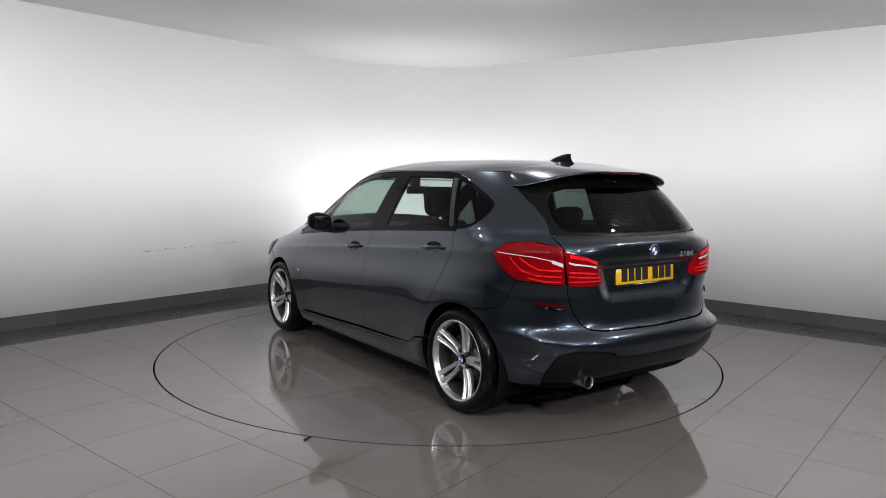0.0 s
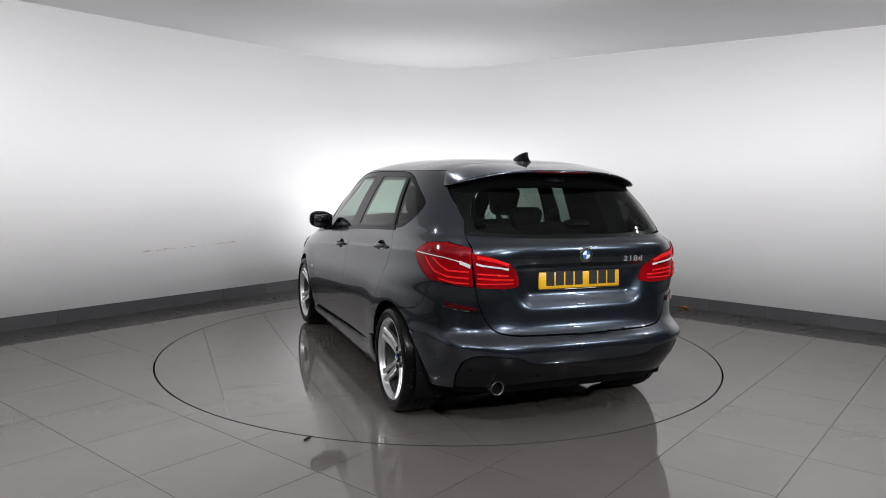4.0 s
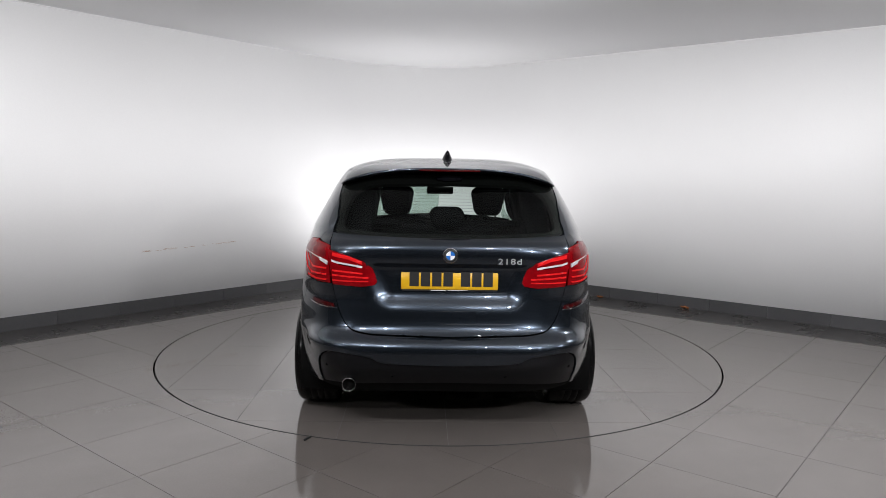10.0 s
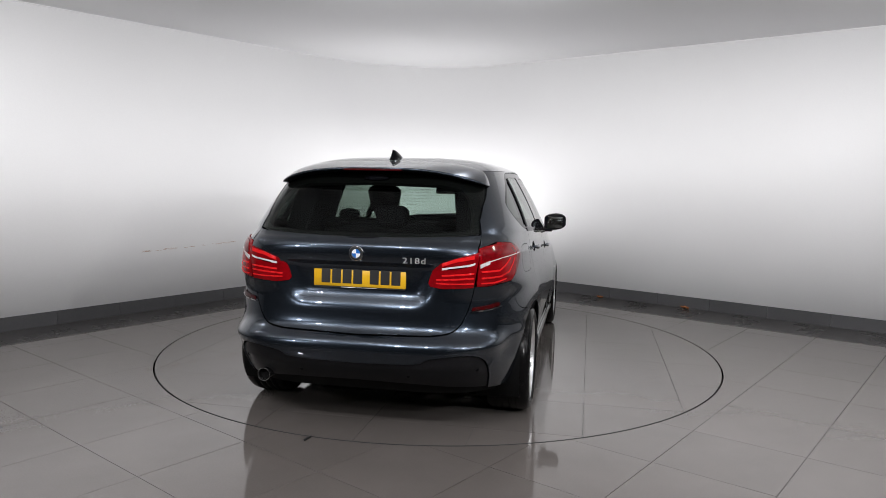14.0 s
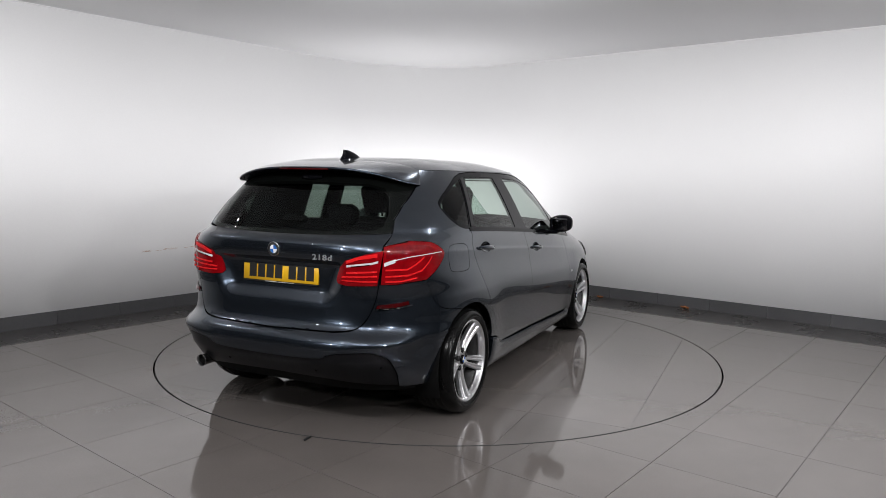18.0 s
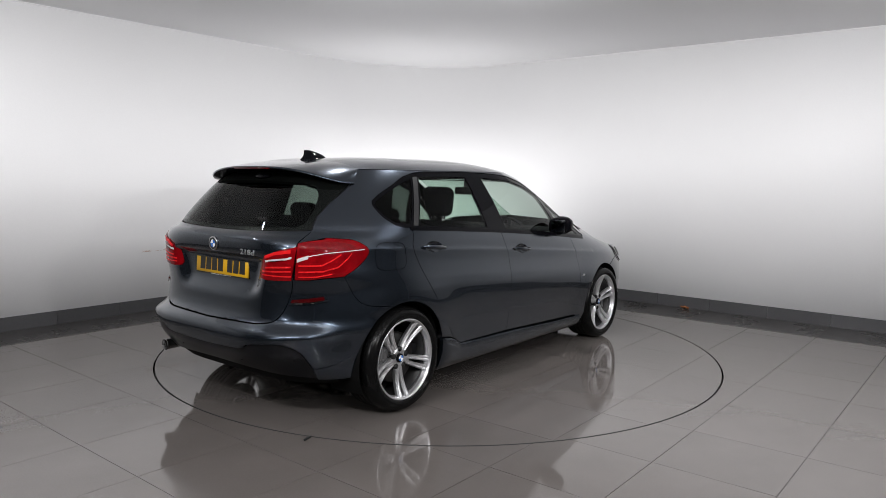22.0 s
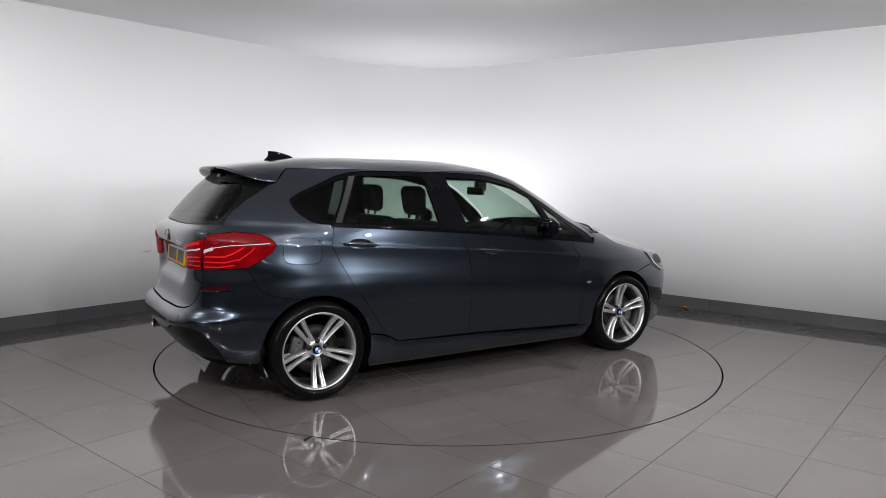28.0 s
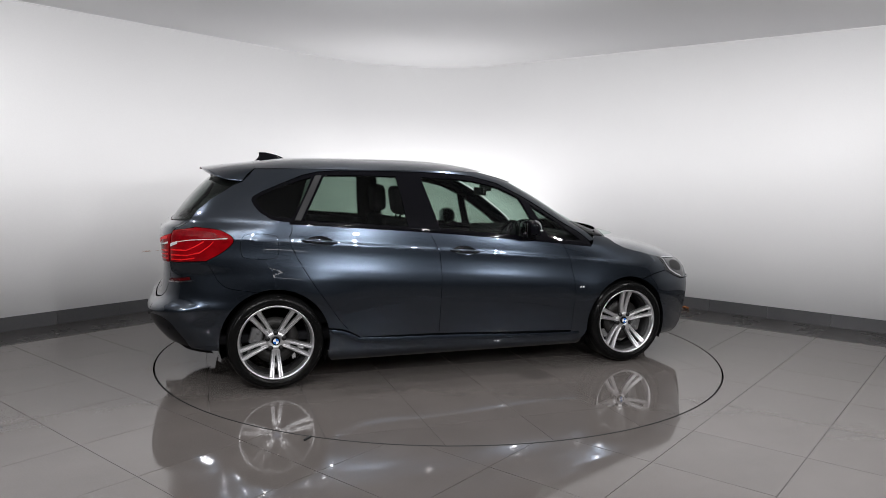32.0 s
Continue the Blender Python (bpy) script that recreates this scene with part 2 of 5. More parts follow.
front_x = smooth_curve((0.14, 0.18, 0.25, 0.40, 0.55, 0.68, 0.76, 0.82, 0.88, 0.93, 0.97, 1.00, 1.03, 1.06, 1.10, 1.20, 1.30, 1.40, 1.456),
                       (2.09, 2.125, 2.150, 2.165, 2.165, 2.15, 2.11, 2.02, 1.86, 1.70, 1.54, 1.42, 1.295, 1.193, 1.097, 0.908, 0.718, 0.515, 0.332))
middle_x = smooth_curve((0.0, 1.0, 1.2, 1.456), (0.0, 0.0, -0.22, -0.60))
rear_n = smooth_curve((0.0, 0.75, 0.88, 1.0, 1.06, 1.12, 1.456), (5.0, 5.0, 5.7, 5.5, 5.0, 4.7, 4.3))
front_n = smooth_curve((0.0, 0.70, 0.85, 1.0, 1.15, 1.456), (5.0, 5.0, 4.0, 3.6, 3.75, 4.3))
low_y = smooth_curve((0.0, 0.06, 0.13, 0.20, 0.30, 0.45, 0.60, 0.68, 0.76, 0.84, 0.92, 1.0), (0.800, 0.846, 0.858, 0.866, 0.876, 0.890, 0.899, 0.8985, 0.892, 0.8805, 0.8715, 0.867))
shoulder_y = smooth_curve((0.0, 0.05, 0.15, 0.5, 1.0), (0.867, 0.8635, 0.8618, 0.8560, 0.846))
upper_y = smooth_curve((0.0, 0.25, 0.5, 0.75, 0.9, 1.0), (0.846, 0.806, 0.760, 0.708, 0.672, 0.645))


def crease_z(x):
    return 0.893 - 0.08 * x - 0.006 * x * x


def belt_z(x):
    return 1.02 - 0.085 * x - 0.012 * x * x


def half_width(x, z):
    x = np.clip(x, -2.1, 1.3)
    zc, zb = crease_z(x), belt_z(x)
    return np.where(z < zc, low_y((z - 0.16) / (zc - 0.16)), np.where(z < zb, shoulder_y((z - zc) / (zb - zc)), upper_y((z - zb) / (TOP_Z - zb))))


def outline_point(alpha, z):
    """The body's outline at height z, alpha = 0 at the tail's middle, pi at the nose."""
    ca, sa = np.cos(alpha), np.abs(np.sin(alpha))
    mid = middle_x(z)
    a = np.where(ca > 0, rear_x(z) + mid, front_x(z) - mid)
    n = np.where(ca > 0, rear_n(z), front_n(z))
    x = mid - 0.9 * ca
    for _ in range(6):
        w = half_width(x, z)
        r = ((np.abs(ca) / a) ** n + (sa / w) ** n) ** (-1 / n)
        x = mid - r * ca
    return x, r * sa


_a = np.linspace(0, math.pi, 721)
_x, _y = outline_point(_a, np.full_like(_a, 0.72))
_s = np.concatenate([[0], np.cumsum(np.hypot(np.diff(_x), np.diff(_y)))])
S_END = float(_s[-1])
WHEELS = ((-1.335, 0.318), (1.335, 0.318))


def bell(v, mid, wide):
    return np.exp(-((v - mid) / wide) ** 2)


def step(v, a, b):
    t = np.clip((v - a) / (b - a), 0, 1)
    return t * t * (3 - 2 * t)


def relief(x, y, z):
    """How far the skin stands proud of (or sinks below) the plain outline."""
    d = np.zeros_like(x)
    side = step(np.abs(y), 0.55, 0.75)
    for cx, cz in WHEELS:
        rho = np.hypot(x - cx, z - cz)
        d += (0.019 if cx < 0 else 0.016) * np.exp(-(np.clip(rho - 0.345, 0, 9) / (0.175 if cx < 0 else 0.155)) ** 2) * side * step(z, 0.10, 0.3)
    tail = step(-x, 1.6, 1.8)
    lip = step(z, 0.705, 0.800) * (1 - step(z, 0.945, 0.957))
    d -= 0.041 * tail * lip * (1 - step(np.abs(y), 0.275 + (z - 0.69) * 0.32, 0.395 + (z - 0.69) * 0.42))
    # soft hollow of the rear bumper under its ledge and round the corner
    d += 0.018 * bell(z, 0.53, 0.035) * step(np.abs(y), 0.45, 0.7) * step(-x, 1.75, 2.0)
    # scoop in the bumper's flank behind the wheel
    d -= 0.012 * bell(z, 0.50, 0.075) * bell(x, -1.80, 0.11) * side
    return d


def skin(s, z, off=0.0):
    """Points of the body's skin; s runs from the tail's middle round the left side to the nose (negative: the right side)."""
    s, z = np.asarray(s, float), np.asarray(z, float)
    sign = np.where((s < 0) | (s > S_END), -1.0, 1.0)
    t = np.abs(s)
    t = np.where(t > S_END, 2 * S_END - t, t)

    def raw(t, z):
        al = np.interp(t, _s, _a)
        x, y = outline_point(al, z)
        return x, y, al

    x, y, al = raw(t, z)
    e = 0.004
    x1, y1, _ = raw(np.clip(t - e, 0, S_END), z)
    x2, y2, _ = raw(np.clip(t + e, 0, S_END), z)
    nx, ny = y2 - y1, -(x2 - x1)
    k = np.hypot(nx, ny) + 1e-9
    nx, ny = -nx / k, -ny / k
    d = relief(x, y, z)
    zx, zy, _ = raw(t, z + e)
    z_slope = ((zx - x) * nx + (zy - y) * ny) / e
    nz = -z_slope
    m = np.sqrt(1 + nz * nz)
    px, py, pz = x + nx * (d + off / m), y + ny * (d + off / m), z + nz * off / m
    return np.stack([px, py * sign, pz], -1)


def s_of_x(x, z):
    """s of a side point, from its x and z."""
    mid = middle_x(z)
    back = x < mid
    a = np.where(back, rear_x(z) + mid, front_x(z) - mid)
    n = np.where(back, rear_n(z), front_n(z))
    q = np.clip(1 - (np.abs(x - mid) / a) ** n, 1e-6, 1)
    y = half_width(x, z) * q ** (1 / n)
    return float(np.interp(math.atan2(float(y), float(mid - x)), _a, _s))


def s_of_y(y, z):
    """s of a point of the tail, from its y and z."""
    mid = middle_x(z)
    a, n, x = rear_x(z) + mid, rear_n(z), -1.9
    for _ in range(8):
        q = np.clip(1 - (abs(y) / half_width(x, z)) ** n, 1e-6, 1)
        x = float(mid - a * q ** (1 / n))
    return float(np.interp(math.atan2(abs(y), float(mid - x)), _a, _s))


def X(*pts):
    return [(s_of_x(x, z), z) for x, z in pts]


def bent(line, times=2):
    """An open line with its corners cut."""
    for _ in range(times):
        mid = [p for a, b in zip(line, line[1:]) for p in ((0.75 * a[0] + 0.25 * b[0], 0.75 * a[1] + 0.25 * b[1]), (0.25 * a[0] + 0.75 * b[0], 0.25 * a[1] + 0.75 * b[1]))]
        line = [line[0]] + mid[1:-1] + [line[-1]]
    return line


def dense(*pts, steps=8):
    """Straight lines between side points."""
    out = []
    for (x0, z0), (x1, z1) in zip(pts, pts[1:] + pts[:1]):
        out += [(x0 + (x1 - x0) * k / steps, z0 + (z1 - z0) * k / steps) for k in range(steps)]
    return X(*out)


def Y(*pts):
    return [(s_of_y(y, z), z) for y, z in pts]


def nose(*zs):
    return [(S_END, z) for z in zs]


def arc(cx, r, a0, a1, steps=14):
    return X(*[(cx + r * math.cos(radians(a0 + (a1 - a0) * k / steps)), 0.318 + r * math.sin(radians(a0 + (a1 - a0) * k / steps))) for k in range(steps + 1)])


def belt(x0, x1, lift=0.0, steps=10):
    return X(*[(x0 + (x1 - x0) * k / steps, float(belt_z(x0 + (x1 - x0) * k / steps)) + lift) for k in range(steps + 1)])


def both(half, at_nose=False):
    """A loop across the car's middle from its left half, which starts and ends on the middle line."""
    flip = [(2 * S_END - s, z) if at_nose else (-s, z) for s, z in reversed(half)]
    mid = S_END if at_nose else 0.0
    return half + [p for p in flip if abs(p[0] - mid) > 1e-6]


def inside(pts, loop):
    x, y = pts[:, 0], pts[:, 1]
    hit = np.zeros(len(pts), bool)
    for (x0, y0), (x1, y1) in zip(loop, loop[1:] + loop[:1]):
        cross = ((y0 > y) != (y1 > y)) & (x < (x1 - x0) * (y - y0) / (y1 - y0 + 1e-12) + x0)
        hit ^= cross
    return hit


def edge_distance(pts, loop):
    best = np.full(len(pts), 9.0)
    for a, b in zip(loop, loop[1:] + loop[:1]):
        a, b = np.array(a), np.array(b)
        d = b - a
        t = np.clip(((pts - a) @ d) / (d @ d + 1e-12), 0, 1)
        best = np.minimum(best, np.hypot(*(pts - a - t[:, None] * d).T))
    return best


def rounded(loop, gap, finest):
    """Split long edges and draw the loop in by half a gap."""
    out = []
    for (x0, y0), (x1, y1) in zip(loop, loop[1:] + loop[:1]):
        k = max(1, int(math.hypot(x1 - x0, y1 - y0) / finest))
        out += [(x0 + (x1 - x0) * i / k, y0 + (y1 - y0) * i / k) for i in range(k)]
    clean = [out[0]]
    for q in out[1:]:
        if math.hypot(q[0] - clean[-1][0], q[1] - clean[-1][1]) > 0.0015:
            clean.append(q)
    if math.hypot(clean[0][0] - clean[-1][0], clean[0][1] - clean[-1][1]) < 0.0015:
        clean.pop()
    area = sum(a[0] * b[1] - b[0] * a[1] for a, b in zip(clean, clean[1:] + clean[:1]))
    sg = 1 if area > 0 else -1
    done = []
    for i, q in enumerate(clean):
        a, b = clean[i - 1], clean[(i + 1) % len(clean)]
        t = Vector((b[0] - a[0], b[1] - a[1])).normalized()
        done.append((q[0] - sg * t.y * gap, q[1] + sg * t.x * gap))
    return done


def soften(loop, times=2):
    """Chaikin's corner cutting."""
    for _ in range(times):
        loop = [p for a, b in zip(loop, loop[1:] + loop[:1]) for p in ((0.75 * a[0] + 0.25 * b[0], 0.75 * a[1] + 0.25 * b[1]), (0.25 * a[0] + 0.75 * b[0], 0.25 * a[1] + 0.75 * b[1]))]
    return loop


def panel_bm(loop, grid=0.02, off=0.0, gap=0.0018, thick=0.012, holes=(), flip=False, crown=0.0, creased=False):
    """A curved sheet of the skin inside a loop of (s, z), with its edge turned in."""
    from mathutils.geometry import delaunay_2d_cdt
    loop = rounded(loop, gap, grid)
    rings = [loop] + [rounded(h, -gap, grid) for h in holes]
    pts, edges = [], []
    for ring in rings:
        base = len(pts)
        pts += ring
        edges += [(base + i, base + (i + 1) % len(ring)) for i in range(len(ring))]
    arr = np.array(loop)
    lo, hi = arr.min(0), arr.max(0)
    gx, gy = np.meshgrid(np.arange(math.floor(lo[0] / grid) * grid, hi[0] + grid, grid), np.arange(math.floor(lo[1] / grid) * grid, hi[1] + grid, grid))
    q = np.stack([gx.ravel(), gy.ravel()], 1)
    keep = inside(q, loop) & (edge_distance(q, loop) > 0.45 * grid)
    for h in rings[1:]:
        keep &= ~inside(q, h) & (edge_distance(q, h) > 0.45 * grid)
    if grid >= 0.014 and min(hi - lo) > 0.08:
        ring = np.array(rounded(loop, 0.006, grid))
        pts += [tuple(v) for v in ring[inside(ring, loop) & (edge_distance(ring, loop) > 0.0045)]]
        keep &= edge_distance(q, loop) > 0.013
    if creased:
        line = np.array(CREASE_LINE)
        near_line = np.abs(q[:, 1] - np.interp(q[:, 0], line[:, 0], line[:, 1])) < 0.45 * grid
        keep &= ~(near_line & (q[:, 0] > line[0, 0]) & (q[:, 0] < line[-1, 0]))
        more = np.concatenate([line - (0, 0.0025), line + (0, 0.0025)])
        more = more[inside(more, loop)]
        pts += [tuple(v) for v in more[edge_distance(more, loop) > 0.010]]
    pts += [tuple(v) for v in q[keep]]
    co, _, tri, *_ = delaunay_2d_cdt([Vector(v) for v in pts], edges, [], 0, 1e-6)
    co = np.array([tuple(v) for v in co])
    tri = np.array([f for f in tri if len(f) == 3])
    mid = co[tri].mean(1)
    ok = inside(mid, loop)
    for h in rings[1:]:
        ok &= ~inside(mid, h)
    tri = tri[ok]
    lift = off
    if crown:
        dist = edge_distance(co, loop)
        lift = off + crown * (1 - np.exp(-dist / 0.02))
    top = skin(co[:, 0], co[:, 1], lift)
    low = skin(co[:, 0], co[:, 1], off - thick)
    bm = bmesh.new()
    vt = [bm.verts.new((p[0], -p[1] if flip else p[1], p[2])) for p in top]
    for f in tri:
        try:
            bm.faces.new([vt[i] for i in (f if flip else f[::-1])])
        except ValueError:
            pass
    rim = [e for e in bm.edges if len(e.link_faces) == 1]
    index = {v: i for i, v in enumerate(vt)}
    inner = {}
    for e in rim:
        for v in e.verts:
            if v not in inner:
                p = low[index[v]]
                inner[v] = bm.verts.new((p[0], -p[1] if flip else p[1], p[2]))
    for e in rim:
        a, b = (lp.vert for lp in (e.link_loops[0], e.link_loops[0].link_loop_next))
        bm.faces.new((b, a, inner[a], inner[b]))
    for e in rim:
        e.smooth = False
    loose = [v for v in bm.verts if not v.link_faces]
    bmesh.ops.delete(bm, geom=loose, context="VERTS")
    return bm


def sides(name, loop, material, parent=None, label="", **kw):
    """The same panel on both sides of the car."""
    made = []
    for flip, who in ((False, 0), (True, 1)):
        boss = parent[who] if isinstance(parent, (list, tuple)) else (parent or car)
        made.append(part(name, panel_bm(loop, flip=flip, **kw), material, boss, label))
    return made


CREASE_LINE = X(*[(x, float(crease_z(x))) for x in np.linspace(-1.60, 1.15, 180)])


# -- outlines shared by neighbouring panels --
REAR_DOOR_BACK = [(-0.769, 0.318), (-0.847, 0.362), (-0.924, 0.456), (-1.019, 0.594), (-1.119, 0.742), (-1.195, 0.870), (-1.232, 0.950), (-1.242, 1.012), (-1.225, 1.085)]
DOOR_CUT = [(-0.205, 0.312), (-0.203, 0.50), (-0.197, 0.718), (-0.206, 0.878), (-0.285, 1.035)]
FRONT_CUT = [(0.850, 0.272), (0.855, 0.45), (0.858, 0.641), (0.832, 0.813), (0.770, 0.940)]
GLASS_TOP = [(1.030, 0.943), (0.811, 1.095), (0.640, 1.205), (0.498, 1.285), (0.310, 1.374), (0.100, 1.424), (-0.050, 1.438), (-0.300, 1.447), (-0.600, 1.449), (-0.900, 1.447), (-1.030, 1.437), (-1.138, 1.412), (-1.284, 1.352), (-1.400, 1.303), (-1.462, 1.268), (-1.472, 1.245), (-1.460, 1.215), (-1.425, 1.170), (-1.357, 1.125)]
LAMP_SIDE = [(-1.761, 0.856), (-1.675, 0.901), (-1.598, 0.965), (-1.587, 1.000), (-1.640, 1.040), (-1.689, 1.060), (-1.825, 1.070)]
BUMPER_SEAM = [(-1.50, 0.662), (-1.64, 0.680), (-1.70, 0.735), (-1.745, 0.825)]
TAIL_CUT = [(0.629, 0.843), (0.614, 0.768), (0.590, 0.692), (0.560, 0.632), (0.515, 0.594), (0.410, 0.583)]
REAR_GLASS = [(-1.852, 1.115), (-1.800, 1.185), (-1.710, 1.258), (-1.600, 1.328), (-1.525, 1.378)]


def cup_loop(hx, hz):
    """Outline of the hollow behind a door handle."""
    c = s_of_x(hx, hz)
    return [(c + 0.088 * math.cos(a), hz - 0.08 * 0.088 * math.cos(a) + (0.034 if math.sin(a) > 0 else 0.030) * math.copysign(abs(math.sin(a)) ** 1.3, math.sin(a))) for a in [2 * math.pi * k / 32 for k in range(32)]]


def cup_bm(hx, hz, flip):
    loop = np.array(cup_loop(hx, hz))
    c = loop.mean(0)
    bm = bmesh.new()
    rings = []
    for k in range(7):
        f = 1 - k / 7
        q = c + (loop - c) * (f if k else 1.01)
        p = skin(q[:, 0], q[:, 1], -0.0006 - 0.017 * (1 - f ** 2.5))
        rings.append([bm.verts.new((v[0], -v[1] if flip else v[1], v[2])) for v in p])
    for a, b in zip(rings, rings[1:]):
        for j in range(32):
            bm.faces.new((a[j], a[(j + 1) % 32], b[(j + 1) % 32], b[j]))
    bm.faces.new(rings[-1])
    bmesh.ops.recalc_face_normals(bm, faces=bm.faces)
    return bm


WING_EDGE = [(1.150, 0.985), (1.200, 0.972), (1.241, 0.952), (1.275, 0.922), (1.340, 0.888), (1.433, 0.862), (1.540, 0.838), (1.667, 0.808)]


def build_bonnet():
    """A crowned sheet between the two wings, with the black cowl behind it."""
    rim = X(*WING_EDGE[1:]) + X((1.80, 0.799), (1.90, 0.790))
    rim = np.array([skin(np.array([s]), np.array([z]), -0.001)[0] for s, z in rim])
    run = np.concatenate([[0], np.cumsum(np.hypot(*np.diff(rim, axis=0).T[:2]))])
    curves = [smooth_curve(run, rim[:, i]) for i in range(3)]
    rows, cols = 48, 40
    bm = bmesh.new()
    grid = []
    for i in range(rows + 1):
        t = i / rows
        e = [float(c(t * run[-1])) for c in curves]
        xc = 1.43 + 0.66 * t
        zc = 0.952 - 0.150 * t ** 1.6
        line = []
        for j in range(cols + 1):
            q = math.sin((-1 + 2 * j / cols) * math.pi / 2)
            line.append(bm.verts.new((xc + (e[0] - xc) * abs(q) ** 2.4, e[1] * q, zc + (e[2] - zc) * abs(q) ** 5)))
        grid.append(line)
    for a, b in zip(grid, grid[1:]):
        for j in range(cols):
            bm.faces.new((a[j], b[j], b[j + 1], a[j + 1]))
    # turned-in edge
    ring = [r[0] for r in grid] + grid[-1][1:] + [r[-1] for r in reversed(grid[:-1])]
    low = [bm.verts.new(v.co + Vector((0.0, -0.004 if v.co.y > 0 else 0.004, -0.014))) for v in ring]
    for k in range(len(ring) - 1):
        bm.faces.new((ring[k], ring[k + 1], low[k + 1], low[k]))
    back = [Vector(v.co) for v in grid[0]]
    bmesh.ops.recalc_face_normals(bm, faces=bm.faces)
    part("bonnet", bm, M_PAINT, car, "grey metallic bonnet")
    base = np.array(X((1.085, 0.982), (1.14, 1.016)) + nose(1.060))
    bm = bmesh.new()
    lines = []
    for j, v in enumerate(back):
        q = abs(-1 + 2 * j / cols)
        s, z = np.interp(1 - q, (0, 0.25, 1), base[:, 0]), np.interp(1 - q, (0, 0.25, 1), base[:, 1])
        p = skin(np.array([s]), np.array([z]), 0.003)[0]
        top = Vector((p[0], p[1] if v.y > 0 else -p[1], p[2]))
        lines.append([bm.verts.new(v + Vector((0.02, 0, -0.012))), bm.verts.new(v.lerp(top, 0.4) + Vector((0, 0, 0.008))), bm.verts.new(top)])
    for a, b in zip(lines, lines[1:]):
        for k in range(2):
            bm.faces.new((a[k], a[k + 1], b[k + 1], b[k]))
    bmesh.ops.recalc_face_normals(bm, faces=bm.faces)
    part("cowl", bm, M_BLACK, car, "black plastic cowl under the windscreen")


def build_body():
    glass_line = belt(-1.225, 1.03, 0.0, 14)
    body_side = (X(*REAR_DOOR_BACK[:0:-1]) + X((-0.90, 0.383)) + arc(-1.335, 0.352, 13, 108, 18) + bent(X(*BUMPER_SEAM) + X(LAMP_SIDE[0]))[:-1] + bent(X(*LAMP_SIDE)) + Y((0.70, 1.062), (0.643, 1.045)) + X(*REAR_GLASS)
                 + X((-1.480, 1.415), (-1.440, 1.4555), (-1.25, 1.4555), (-0.6, 1.4555), (0.0, 1.4555), (0.16, 1.4555), (0.41, 1.392), (0.61, 1.290), (0.86, 1.130), (1.05, 0.985), (1.085, 0.952)) + X(*GLASS_TOP) + belt(-1.30, -1.226, 0.0, 2))
    cap = soften(X((-1.52, 0.871), (-1.345, 0.866), (-1.311, 0.895), (-1.310, 0.995), (-1.345, 1.028), (-1.515, 1.031), (-1.550, 1.0), (-1.552, 0.90)), 2)
    panels = [part("body_side_panel", panel_bm(body_side, grid=0.015, flip=flip, creased=True, holes=[cap] if flip else ()), M_PAINT, car, "grey metallic quarter panel with roof rail and windscreen pillar") for flip in (False, True)]
    part("fuel_flap", panel_bm(cap, grid=0.015, flip=True, gap=0.0012, creased=True), M_PAINT, panels[1], "grey metallic fuel flap with a dark seam")
    part("flap_bowl", panel_bm(cap, grid=0.05, flip=True, gap=-0.02, off=-0.02, thick=0.002), M_GAP, panels[1], "black bowl behind the fuel flap")
    rear_door = X(*REAR_DOOR_BACK) + belt(-1.225, -0.285, -0.012) + X(*DOOR_CUT[:-1][::-1])
    rear_doors = sides("rear_door", rear_door, M_PAINT, label="grey metallic rear door with a crease line", grid=0.016, creased=True, holes=[cup_loop(-1.045, 0.978)])
    front_door = X(*DOOR_CUT[:-1]) + belt(-0.285, 0.770, -0.012) + X(*FRONT_CUT[:-1][::-1])
    front_doors = sides("front_door", front_door, M_PAINT, label="grey metallic front door with a crease line", grid=0.016, creased=True, holes=[cup_loop(-0.02, 0.896)])
    for doors, (hx, hz) in ((rear_doors, (-1.045, 0.978)), (front_doors, (-0.02, 0.896))):
        for door, flip in zip(doors, (False, True)):
            part("handle_recess", cup_bm(hx, hz, flip), M_PAINT, door, "shallow hollow behind the handle")
    # belt trim under the windows, black
    trim_loop = belt(-1.24, 1.03, 0.004, 60) + belt(1.03, -1.24, -0.017, 60)
    sides("belt_trim", trim_loop, M_BLACK, label="gloss black strip under the side windows", off=0.004, gap=0.0, grid=0.03, thick=0.02)
    fender = X(*FRONT_CUT) + belt(0.85, 1.03, -0.012, 3) + X((1.075, 0.962), (1.095, 0.985)) + X(*WING_EDGE) + X((1.717, 0.703), (1.597, 0.684)) + arc(1.335, 0.352, 69, 188, 18) + X((0.955, 0.21), (0.85, 0.20))
    fenders = sides("front_wing", fender, M_PAINT, label="grey metallic front wing", gap=0.001, creased=True)
    for f, flip in zip(fenders, (False, True)):
        for k in range(2):
            part("side_badge", panel_bm(soften(X((0.895 + 0.022 * k, 0.600), (0.911 + 0.022 * k, 0.600), (0.919 + 0.022 * k, 0.616), (0.903 + 0.022 * k, 0.616)), 1), off=0.003, flip=flip, gap=0, thick=0.003, grid=0.01), M_ALLOY, f, "small chrome badge")
    sill = X((-0.958, 0.165), (-0.30, 0.165), (0.30, 0.165), (0.92, 0.165), (0.92, 0.262), (0.50, 0.272), (-0.10, 0.300), (-0.60, 0.312), (-0.78, 0.320), (-0.845, 0.356), (-0.90, 0.378), (-0.992, 0.392), (-0.984, 0.30))
    sides("sill", sill, M_PAINT, label="grey metallic side skirt", off=0.012, crown=0.010, thick=0.03)
